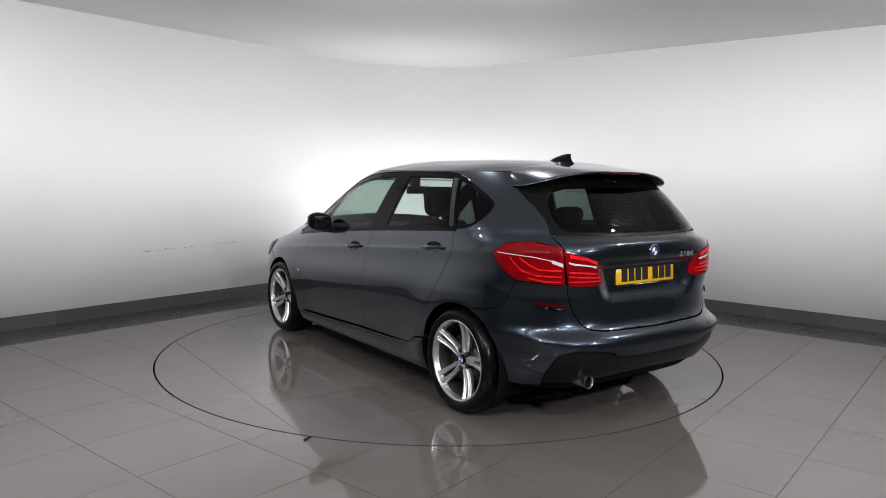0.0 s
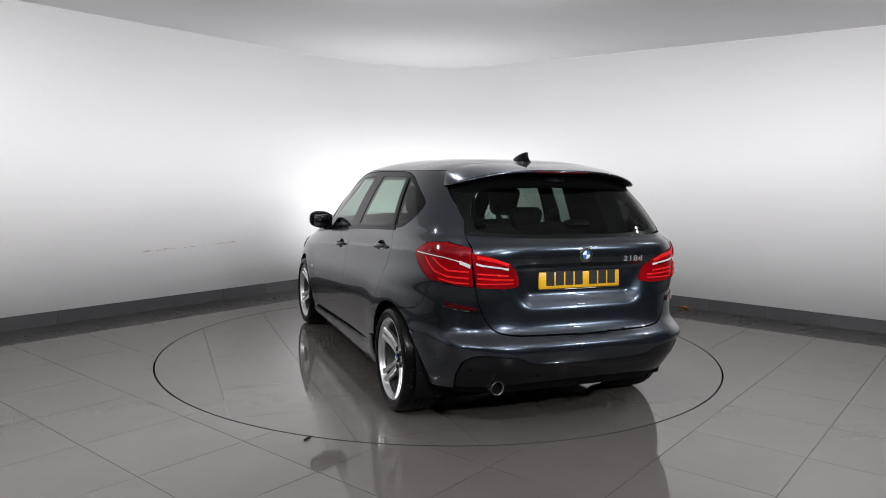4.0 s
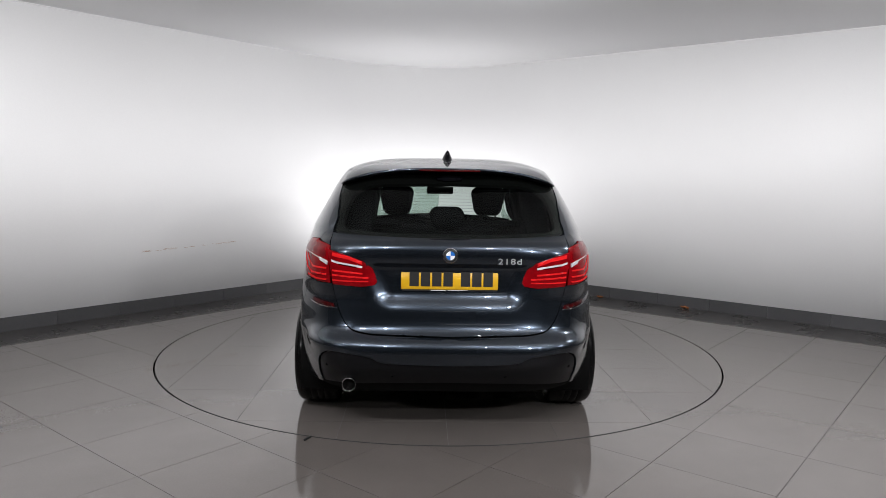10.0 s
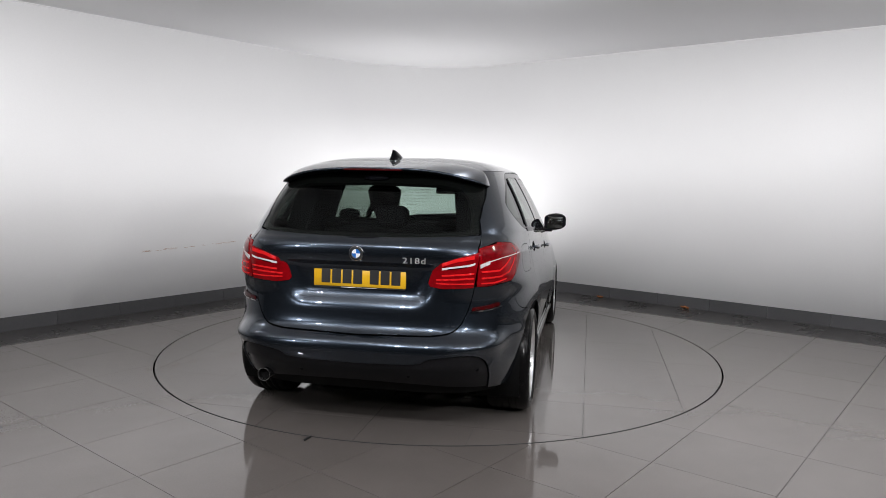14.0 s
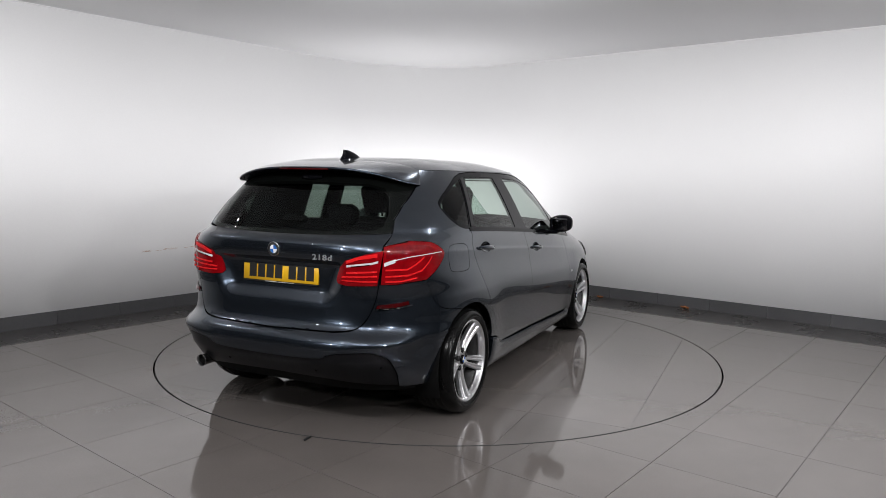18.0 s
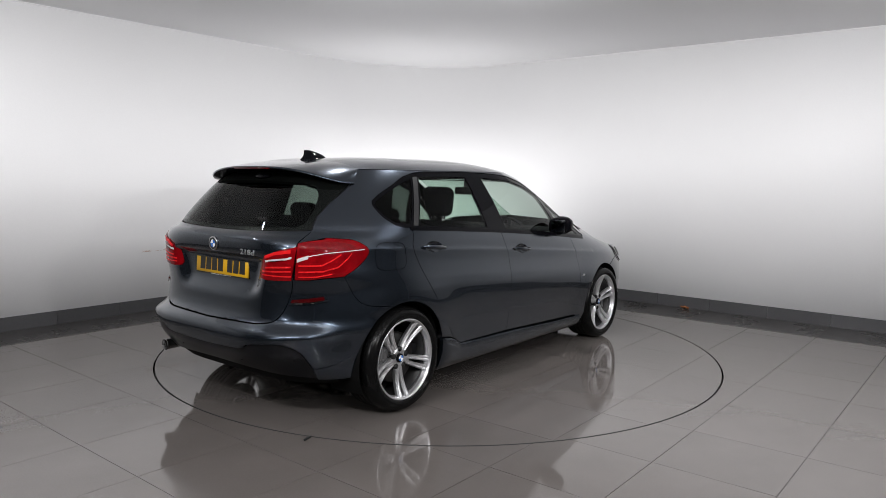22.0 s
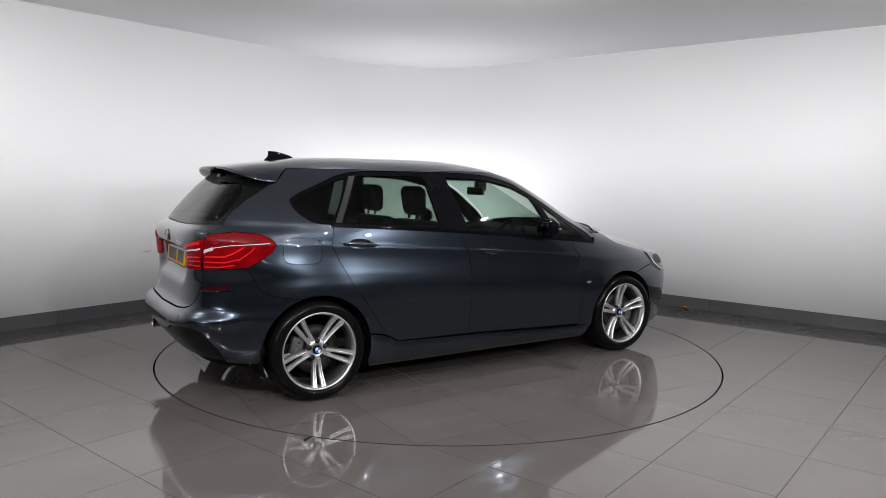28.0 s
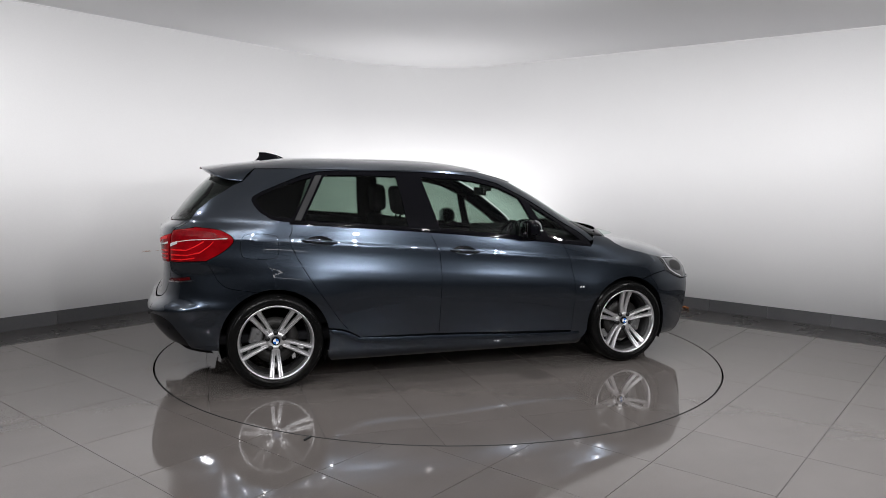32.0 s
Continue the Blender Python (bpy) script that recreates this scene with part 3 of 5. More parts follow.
    # tail
    bumper = ([(0.0, 0.574)] + bent(Y(*TAIL_CUT[::-1])) + Y((0.70, 0.842)) + X((-1.88, 0.848)) + bent(X(LAMP_SIDE[0]) + X(*BUMPER_SEAM[::-1])) + arc(-1.335, 0.352, 108, 186)
              + X((-1.690, 0.262)) + [(0.84, 0.262)] + bent([(0.742, 0.270), (0.742, 0.345), (0.730, 0.385), (0.711, 0.440), (0.670, 0.475), (0.610, 0.496), (0.545, 0.494), (0.480, 0.487), (0.384, 0.474), (0.350, 0.440), (0.0, 0.432)]))
    rear_bumper = part("rear_bumper", panel_bm(both(bumper), grid=0.016), M_PAINT, car, "grey metallic rear bumper with a raised ledge")
    insert = bent([(0.0, 0.430), (0.351, 0.438), (0.386, 0.472), (0.480, 0.485), (0.545, 0.492), (0.609, 0.494), (0.668, 0.473), (0.709, 0.438), (0.728, 0.384), (0.740, 0.344), (0.740, 0.272)]) + [(0.60, 0.286), (0.366, 0.304), (0.0, 0.310)]
    part("rear_diffuser", panel_bm(both(insert), off=-0.009, thick=0.05), M_DIFF, car, "satin dark grey lower bumper insert")
    for flip in (False, True):
        part("reflector", panel_bm(Y((0.612, 0.714), (0.69, 0.719), (0.742, 0.731), (0.739, 0.749), (0.69, 0.740), (0.618, 0.732)), off=0.009, flip=flip, gap=0, thick=0.006, grid=0.012), M_DARK_RED, rear_bumper, "narrow dark red reflector")
        part("reflector_trim", panel_bm(Y((0.606, 0.707), (0.69, 0.710), (0.752, 0.724), (0.748, 0.730), (0.69, 0.717), (0.612, 0.713)), off=0.012, flip=flip, gap=0, thick=0.008, grid=0.010), M_CHROME, rear_bumper, "thin bright strip under the reflector")
        for yy, zz in ((0.30, 0.36), (0.66, 0.40)):
            bm = disc_bm(0.009, 16, 0.0, 0.006, "x")
            s = s_of_y(yy, zz)
            p = skin(np.array([s]), np.array([zz]), -0.012)[0]
            bmesh.ops.transform(bm, matrix=Matrix.Translation((p[0] - 0.003, -p[1] if flip else p[1], p[2])), verts=bm.verts)
            part("parking_sensor", bm, M_BLACK, rear_bumper, "small round black parking sensor")
    part("tow_eye_cover", panel_bm(soften(Y((0.46, 0.516), (0.535, 0.518), (0.535, 0.555), (0.46, 0.553)), 1), off=0.0015, flip=True, gap=0, thick=0.002, grid=0.015), M_PAINT, rear_bumper, "square tow eye cover")
    gate = [(0.0, 0.578)] + bent(Y(*[(y, z + 0.004) for y, z in TAIL_CUT[::-1]])) + Y((0.631, 0.90), (0.634, 1.0), (0.640, 1.05), (0.640, 1.108), (0.40, 1.098), (0.20, 1.092)) + [(0.0, 1.090)]
    tailgate = part("tailgate", panel_bm(both(gate), grid=0.018), M_PAINT, car, "grey metallic tailgate with a recess for the plate")
    screen = [(0.0, 1.092)] + Y((0.20, 1.094), (0.40, 1.100)) + X(*[(x - 0.004, z) for x, z in REAR_GLASS]) + X((-1.53, 1.41)) + Y((0.42, 1.442)) + [(0.0, 1.45)]
    clear = [(0.0, 1.115)] + Y((0.30, 1.118), (0.55, 1.130), (0.585, 1.15), (0.58, 1.23), (0.545, 1.31), (0.50, 1.352), (0.40, 1.375)) + [(0.0, 1.385)]
    clear = both(clear)
    part("rear_window_frame", panel_bm(both(screen), off=-0.010, holes=[clear], grid=0.025, thick=0.02), M_INK, tailgate, "black border of the rear window")
    part("rear_window", panel_bm(both(screen), off=-0.002, grid=0.025, thick=0.004), G_REAR, tailgate, "dark tinted rear window").visible_shadow = False
    for k in range(13):
        z = 1.150 + 0.0165 * k
        w = 0.50 - 0.35 * (z - 1.15)
        line = Y(*[(w * (1 - j / 8), z) for j in range(9)])
        strip = [(-u, v - 0.00035) for u, v in line] + [(u, v - 0.00035) for u, v in reversed(line)] + [(u, v + 0.00035) for u, v in line] + [(-u, v + 0.00035) for u, v in reversed(line)]
        part("heater_line", panel_bm(strip, off=-0.004, gap=0.0, grid=0.06, thick=0.0005), M_STRIP, tailgate, "fine heating wire in the rear window")
    # lamps
    outer = Y((0.637, 0.842), (0.70, 0.842)) + X((-1.88, 0.850)) + bent(X(*LAMP_SIDE)) + Y((0.72, 1.064), (0.66, 1.052), (0.641, 1.043))
    inner = Y((0.622, 0.838), (0.471, 0.831), (0.400, 0.839), (0.386, 0.856), (0.395, 0.89), (0.412, 0.930), (0.458, 0.969), (0.562, 1.004), (0.647, 1.024))
    outer_lamps = sides("tail_lamp", outer, M_RED, label="wraparound red tail lamp with light bars", off=0.002, gap=0.002, crown=0.006)
    inner_lamps = sides("tailgate_lamp", inner, M_RED, tailgate, "red tail lamp half on the tailgate", off=0.006, gap=0.001, crown=0.004, thick=0.016)
    def band(line, half=0.0035):
        return [(u, z - half) for u, z in line] + [(u, z + half) for u, z in reversed(line)]

    for name, line, half, m, where, lab in (
            ("clear_strip", [(0.672, 0.962), (0.744, 0.978), (0.816, 0.989), (0.912, 0.9945), (1.030, 1.000)], 0.0020, M_CLEAR, outer_lamps, "thin clear strip across the lamp"),
            ("clear_block", [(0.664, 0.950), (0.690, 0.960), (0.722, 0.970)], 0.0095, M_CLEAR, outer_lamps, "clear white reversing lamp"),
            ("light_bar", [(0.672, 0.922), (0.792, 0.922), (0.840, 0.944), (0.895, 0.980)], 0.0045, M_RED_BAR, outer_lamps, "bright red light bar"),
            ("light_bar", [(0.672, 0.888), (0.804, 0.890), (0.882, 0.910), (0.930, 0.952), (0.952, 0.980)], 0.0045, M_RED_BAR, outer_lamps, "bright red light bar"),
            ("light_bar", [(0.672, 0.861), (0.760, 0.861), (0.850, 0.874)], 0.0035, M_RED_BAR, outer_lamps, "bright red light bar"),
            ("clear_block", [(0.634, 0.966), (0.600, 0.957), (0.534, 0.949), (0.462, 0.938)], 0.0055, M_CLEAR, inner_lamps, "clear white reversing lamp"),
            ("dark_lens", [(0.590, 0.950), (0.534, 0.943), (0.492, 0.938)], 0.002, M_BLACK, inner_lamps, "dark centre of the reversing lamp"),
            ("light_bar", [(0.630, 0.914), (0.540, 0.909), (0.462, 0.903)], 0.0045, M_RED_BAR, inner_lamps, "bright red light bar"),
            ("light_bar", [(0.630, 0.890), (0.540, 0.885), (0.432, 0.880)], 0.0045, M_RED_BAR, inner_lamps, "bright red light bar"),
            ("light_bar", [(0.630, 0.862), (0.540, 0.860), (0.432, 0.861)], 0.0035, M_RED_BAR, inner_lamps, "bright red light bar"),
            ("light_bar", [(0.630, 1.000), (0.534, 0.985), (0.462, 0.960)], 0.009, M_RED_BAR, inner_lamps, "bright red upper light bar")):
        sides(name, band(line, half), m, where, lab, off=0.0125 if name == "dark_lens" else 0.0105, gap=0.0, grid=0.012, thick=0.006)
    top_lens = soften([(0.676, 0.973), (0.744, 0.989), (0.816, 1.000), (0.912, 1.0055), (0.990, 1.007), (0.955, 1.028), (0.900, 1.043), (0.800, 1.050), (0.720, 1.044), (0.676, 1.022)], 1)
    sides("upper_lens", top_lens, M_RED_UP, outer_lamps, "smoky dark red upper lens", off=0.0085, gap=0.0, grid=0.012, thick=0.004)
    # roof, front
    build_bonnet()
    lamp = X((1.667, 0.806), (1.80, 0.797), (1.90, 0.788), (1.955, 0.725), (1.955, 0.630), (1.90, 0.625), (1.817, 0.652), (1.717, 0.702))
    lamps = sides("headlamp", lamp, M_HEAD, label="clear headlamp with a bright inside", off=0.002, crown=0.008, gap=0.001)
    for name, loop, m, lab in (
            ("lamp_edge", [(1.684, 0.796), (1.732, 0.712), (1.818, 0.664), (1.895, 0.636), (1.897, 0.645), (1.823, 0.673), (1.740, 0.720), (1.694, 0.796)], M_CHROME, "bright lower edge of the headlamp"),
            ("lamp_edge", [(1.700, 0.799), (1.700, 0.793), (1.80, 0.785), (1.86, 0.780), (1.86, 0.785), (1.80, 0.791)], M_CHROME, "bright upper edge of the headlamp"),
            ("reflector_bowl", [(1.765, 0.738), (1.790, 0.705), (1.850, 0.690), (1.900, 0.690), (1.905, 0.735), (1.870, 0.762), (1.790, 0.772)], M_BARREL, "dark inner reflector")):
        sides(name, soften(X(*loop), 1), m, lamps, lab, off=0.0115, gap=0, grid=0.01, thick=0.004)
    nose_loop = X((1.90, 0.622), (1.817, 0.649), (1.717, 0.699), (1.597, 0.680)) + arc(1.335, 0.352, 68, -20, 14) + X((1.72, 0.165), (1.85, 0.16)) + nose(0.16, 0.79) + X((1.90, 0.790), (1.958, 0.727), (1.958, 0.627))
    part("front_bumper", panel_bm(both(nose_loop, True), grid=0.025, gap=0.001), M_PAINT, car, "grey metallic front bumper")
    shield = X((1.098, 0.984), (1.063, 0.991), (0.872, 1.136), (0.622, 1.298), (0.422, 1.399), (0.17, 1.4555)) + nose(1.4555, 1.052) + X((1.14, 1.024))
    part("windscreen", panel_bm(both(shield, True), grid=0.03, off=-0.004, thick=0.003), G_FRONT, car, "clear windscreen").visible_shadow = False
    shade = X((0.442, 1.387), (0.422, 1.398), (0.17, 1.4550)) + nose(1.4550, 1.402) + X((0.44, 1.388))
    part("windscreen_shade", panel_bm(both(shade, True), grid=0.03, off=-0.0005, thick=0.006), M_BLACK, car, "black band along the top of the windscreen")
    # side windows
    frame_loop = X(*GLASS_TOP) + belt(-1.35, 1.029, 0.0, 16)
    quarter = soften(dense((-1.440, 1.262), (-1.452, 1.240), (-1.405, 1.180), (-1.345, 1.140), (-1.215, 1.128), (-1.070, 1.402), (-1.140, 1.384), (-1.280, 1.335), (-1.385, 1.290), steps=3), 1)
    rear_pane = dense((-1.150, 1.115), (-0.80, 1.096), (-0.430, 1.071), (-0.480, 1.417), (-0.80, 1.419), (-0.985, 1.416))
    front_pane = dense((-0.200, 1.056), (0.20, 1.018), (0.590, 0.982), (0.475, 1.275), (0.310, 1.345), (0.10, 1.390), (-0.05, 1.403), (-0.30, 1.414))
    corner_pane = dense((0.665, 0.978), (0.955, 0.950), (0.80, 1.070), (0.560, 1.222))
    sides("window_frame", frame_loop, M_BLACK, label="gloss black surround of the side windows", off=-0.004, holes=[quarter, rear_pane, front_pane, corner_pane], gap=0.0, grid=0.025, thick=0.02)
    strip = dense((-1.205, 1.118), (-1.165, 1.116), (-1.005, 1.414), (-1.048, 1.410))
    sides("pillar_strip", strip, M_STRIP, label="satin grey strip between the rear windows", off=0.001, gap=0.0, thick=0.004)
    for name, loop, g, boss in (("quarter_window", quarter, G_QUARTER, panels), ("door_window", rear_pane, G_SIDE, rear_doors), ("door_window", front_pane, G_SIDE, front_doors), ("corner_window", corner_pane, G_SIDE, panels)):
        for ob in sides(name, loop, g, boss, "tinted side window", off=-0.007, gap=-0.006, grid=0.04, thick=0.002):
            ob.visible_shadow = False
    # added black sheet inside the skin, stands in for shade in seams and arches
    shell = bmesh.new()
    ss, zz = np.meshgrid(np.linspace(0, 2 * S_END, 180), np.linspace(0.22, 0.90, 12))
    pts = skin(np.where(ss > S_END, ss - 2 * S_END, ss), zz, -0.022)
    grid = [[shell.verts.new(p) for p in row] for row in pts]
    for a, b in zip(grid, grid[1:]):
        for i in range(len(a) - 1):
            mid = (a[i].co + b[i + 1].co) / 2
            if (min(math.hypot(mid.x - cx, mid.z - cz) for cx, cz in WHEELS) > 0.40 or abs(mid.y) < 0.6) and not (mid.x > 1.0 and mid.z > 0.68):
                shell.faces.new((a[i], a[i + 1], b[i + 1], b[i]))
    bmesh.ops.delete(shell, geom=[v for v in shell.verts if not v.link_faces], context="VERTS")
    part("inner_shell", shell, M_UNDER, car, "added black sheet that stands in for shade behind seams and arches")
    return rear_bumper, tailgate, rear_doors, front_doors


rear_bumper, tailgate, rear_doors, front_doors = build_body()


# -- roof: a shallow dome, its tail end drawn out into a spoiler --
ROOF_MID, ROOF_FRONT, ROOF_REAR, ROOF_HALF = -0.60, 0.932, 1.036, 0.647


def roof_z(x, y):
    front = x > ROOF_MID
    a, n = np.where(front, ROOF_FRONT, ROOF_REAR), np.where(front, 4.3, 4.3)
    r = ((np.abs(x - ROOF_MID) / a) ** n + (np.abs(y) / ROOF_HALF) ** n) ** (1 / n)
    return 1.541 - 0.085 * np.clip(r, 0, 1.2) ** (4.3 - 1.2 * step(x, ROOF_MID, ROOF_MID + 0.7))


def roof_half(x):
    """Half the roof's width at x."""
    a, n = (ROOF_FRONT, 4.3) if x > ROOF_MID else (ROOF_REAR, 4.3)
    return ROOF_HALF * max(1e-4, 1 - min(1, abs(x - ROOF_MID) / a) ** n) ** (1 / n)


def build_roof():
    def sheet(x0, x1, rows, cols, off=0.0):
        bm = bmesh.new()
        grid = []
        for i in range(rows + 1):
            t = i / rows
            x = x0 + (x1 - x0) * t
            w = roof_half(x)
            line = []
            for j in range(cols + 1):
                v = -1 + 2 * j / cols
                y = w * math.sin(v * math.pi / 2)
                line.append(bm.verts.new((x, y, float(roof_z(np.array(x), np.array(y))) + off)))
            grid.append(line)
        for a, b in zip(grid, grid[1:]):
            for j in range(cols):
                bm.faces.new((a[j], b[j], b[j + 1], a[j + 1]))
        return bm, grid
    bm, grid = sheet(-1.436, 0.3315, 60, 36)
    roof = part("roof", bm, M_PAINT, car, "grey metallic roof with a gloss finish")
    liner, _ = sheet(-1.436, 0.27, 20, 14, -0.03)
    part("roof_lining", liner, M_CABIN, roof, "black roof lining")
    # spoiler: runs on from the roof, wraps down to the pillars, black underneath
    bm = bmesh.new()
    rows, cols = 14, 48
    x_seam = -1.437
    w_seam = roof_half(x_seam)
    grid, under = [], []
    for j in range(cols + 1):
        v = -1 + 2 * j / cols
        q = math.sin(v * math.pi / 2)
        ty = w_seam * q
        top = Vector((x_seam, ty, float(roof_z(np.array(x_seam), np.array(ty)))))
        ey = 0.632 * q
        edge = Vector((-1.525 - 0.262 * max(0.0, 1 - (abs(ey) / 0.632) ** 2.6) ** (1 / 2.6), ey, 1.462 - 0.092 * abs(q) ** 3))
        knee = top.lerp(edge, 0.55)
        knee.z = max(top.z - 0.10 * (top.x - knee.x) * (1 - abs(q) ** 6) + (edge.z - top.z) * 0.35 * abs(q) ** 6, knee.z)
        knee.y *= 1.012
        line = []
        for i in range(rows + 1):
            t = i / rows
            line.append(bm.verts.new((1 - t) ** 2 * top + 2 * t * (1 - t) * knee + t * t * edge))
        grid.append(line)
        fade = 1 - 0.7 * abs(q) ** 8
        lip = bm.verts.new(edge + Vector((0.006, 0, -0.010 * fade)))
        deep = bm.verts.new(edge + Vector((0.12 * fade, -0.03 * q, -0.026 * fade)))
        under.append((line[-1], lip, deep))
    for a, b in zip(grid, grid[1:]):
        for i in range(rows):
            bm.faces.new((a[i], a[i + 1], b[i + 1], b[i]))
    for a, b in zip(under, under[1:]):
        for i in range(2):
            f = bm.faces.new((a[i], a[i + 1], b[i + 1], b[i]))
            f.material_index = i
    spoiler = part("roof_spoiler", bm, (M_PAINT, M_BLACK), car, "grey metallic roof spoiler with a black underside")
    # brake light in the spoiler's edge
    bm = box_bm(-1.788, -1.765, -0.17, 0.17, 1.446, 1.457, 0.003, 2)
    part("brake_light", bm, M_DARK_RED, spoiler, "narrow red brake light in the spoiler edge")
    bm = lathe([(0.0, -0.075), (0.016, -0.070), (0.024, -0.03), (0.026, 0.0), (0.024, 0.03), (0.016, 0.070), (0.0, 0.075)], 18)
    bmesh.ops.transform(bm, matrix=Matrix.Translation((-1.690, 0, 1.402)), verts=bm.verts)
    part("wiper_housing", bm, M_BLACK, spoiler, "glossy black wiper housing tucked under the spoiler")
    # aerial fin
    bm = bmesh.new()
    rows = []
    for k in range(13):
        t = k / 12
        x0, x1 = -1.405 + 0.040 * math.sin(math.pi * min(t, 0.7) / 1.4), -1.165 - 0.150 * t ** 2.6
        base = 1.508
        z = base + 0.070 * t
        w = 0.034 * (1 - t) ** 0.7 + 0.006 * (1 - 0.6 * t)
        row = []
        for j in range(14):
            a = 2 * math.pi * j / 14
            row.append(bm.verts.new(((x0 + x1) / 2 - (x1 - x0) / 2 * math.cos(a), w * math.sin(a), z)))
        rows.append(row)
    for a, b in zip(rows, rows[1:]):
        for j in range(14):
            bm.faces.new((a[j], b[j], b[(j + 1) % 14], a[(j + 1) % 14]))
    bm.faces.new(rows[-1])
    bmesh.ops.recalc_face_normals(bm, faces=bm.faces)
    part("aerial_fin", bm, M_BLACK, roof, "glossy dark shark-fin aerial")


build_roof()


# -- wheels: five double spokes --
def build_wheel():
    """A wheel round its own middle, outer face towards +y."""
    barrel = [(0.247, 0.012), (0.249, 0.020), (0.246, 0.026), (0.240, 0.0255), (0.235, 0.020), (0.232, 0.008), (0.231, -0.002), (0.228, -0.008), (0.226, -0.020), (0.238, -0.020)]
    wheel = part("wheel", lathe(barrel, 72, "y", True), M_ALLOY, car, "silver alloy wheel with five double spokes")
    # rim's inside coloured dark to stand in for shade behind the spokes
    part("barrel", lathe([(0.238, -0.016), (0.227, -0.021), (0.216, -0.12), (0.226, -0.19), (0.236, -0.19)], 64), M_BARREL, wheel, "inside of the wheel rim, darkened for the shade behind the spokes")
    h = 0.318
    prof = [(0.243, 0.020), (0.252, 0.030), (0.262, 0.034), (0.280, 0.036), (0.297, 0.030), (0.308, 0.016), (0.3145, -0.004)]
    for k in range(4):
        y = -0.030 - 0.040 * k
        prof += [(h - 0.0015, y + 0.014), (h, y + 0.006), (h, y - 0.012), (h - 0.0075, y - 0.0135), (h - 0.0075, y - 0.0185)]
    prof += [(0.3145, -0.196), (0.304, -0.212), (0.28, -0.222), (0.25, -0.214), (0.243, -0.205)]
    tyre_bm = lathe(prof, 96)
    part("tyre", tyre_bm, M_TYRE, wheel, "black low-profile tyre")
    # fine ring marks on the sidewall
    part("rim_guard", lathe([(0.262, 0.0345), (0.266, 0.0375), (0.270, 0.0365)], 72), M_TYRE, wheel, "raised ring on the tyre wall")

    def spoke(r0, r1, w0, w1, side):
        bm = bmesh.new()
        rows = []
        n = 8
        for k in range(n + 1):
            t = k / n
            r = r0 + (r1 - r0) * t
            lat = side * (0.0130 + 0.0175 * t ** 1.1)
            w = w0 + (w1 - w0) * t
            y = -0.030 + 0.046 * t ** 1.6 - 0.008 * math.sin(math.pi * t)
            rows.append([bm.verts.new((lat + dx, y + dy, r)) for dx, dy in ((-w, -0.026), (-w, -0.006), (-0.72 * w, 0.003), (-0.30 * w, 0.003), (0.0, -0.001), (0.30 * w, 0.003), (0.72 * w, 0.003), (w, -0.006), (w, -0.026))])
        for a, b in zip(rows, rows[1:]):
            for j in range(9):
                bm.faces.new((a[j], a[(j + 1) % 9], b[(j + 1) % 9], b[j]))
        bm.faces.new(rows[0])
        bm.faces.new(rows[-1])
        bmesh.ops.recalc_face_normals(bm, faces=bm.faces)
        return bm
    for k in range(5):
        for side in (-1, 1):
            bm = spoke(0.034, 0.240, 0.0118, 0.0175, side)
            bmesh.ops.transform(bm, matrix=Matrix.Rotation(2 * math.pi * k / 5 + math.pi, 4, "Y"), verts=bm.verts)
            part("spoke", bm, M_ALLOY, wheel, smooth=False)
        # web between a pair near the hub
        bm = bmesh.new()
        web = [(-0.016, 0.045), (0.016, 0.045), (0.020, 0.080), (0.012, 0.100), (-0.012, 0.100), (-0.020, 0.080)]
        for y in (-0.046, -0.034):
            bm.faces.new([bm.verts.new((u, y, r)) for u, r in web])
        bm.verts.ensure_lookup_table()
        for j in range(6):
            i = (j + 1) % 6
            bm.faces.new((bm.verts[j], bm.verts[i], bm.verts[6 + i], bm.verts[6 + j]))
        bmesh.ops.recalc_face_normals(bm, faces=bm.faces)
        bmesh.ops.transform(bm, matrix=Matrix.Rotation(2 * math.pi * k / 5 + math.pi, 4, "Y"), verts=bm.verts)
        part("spoke_web", bm, M_ALLOY, wheel, smooth=False)
        bm = lathe([(0.0, -0.022), (0.016, -0.022), (0.0165, -0.026), (0.016, -0.05)], 16)
        add(bm, disc_bm(0.008, 6, -0.03, -0.019))
        a = 2 * math.pi * (k + 0.5) / 5 + math.pi
        bmesh.ops.transform(bm, matrix=Matrix.Translation((0.056 * math.sin(a), 0, 0.056 * math.cos(a))), verts=bm.verts)
        part("wheel_bolt", bm, M_MATT, wheel, "dark wheel bolt in its hole")
    part("hub", lathe([(0.0, -0.05), (0.070, -0.05), (0.070, -0.040), (0.060, -0.028), (0.036, -0.0245), (0.031, -0.030), (0.0, -0.030)], 40), M_ALLOY, wheel, "silver wheel hub")
    cap = part("hub_cap", lathe([(0.0, -0.0145), (0.020, -0.0155), (0.027, -0.019), (0.028, -0.030), (0.0, -0.030)], 32), M_BLACK, wheel, "round black hub cap with a blue and white centre")
    part("brake_disc", lathe([(0.07, -0.060), (0.155, -0.060), (0.155, -0.082), (0.07, -0.082)], 48, closed=True), M_DISC, wheel, "grey steel brake disc")
    part("brake_hat", lathe([(0.0, -0.055), (0.072, -0.055), (0.080, -0.082)], 32), M_MATT, wheel, "dark brake hub")
    for q in range(4):
        bm = bmesh.new()
        ring = [bm.verts.new((0.0, -0.0128, 0.0))] + [bm.verts.new((0.019 * math.cos(radians(90 * q + 15 * j)), -0.0128, 0.019 * math.sin(radians(90 * q + 15 * j)))) for j in range(7)]
        for j in range(1, 7):
            bm.faces.new((ring[0], ring[j + 1], ring[j]))
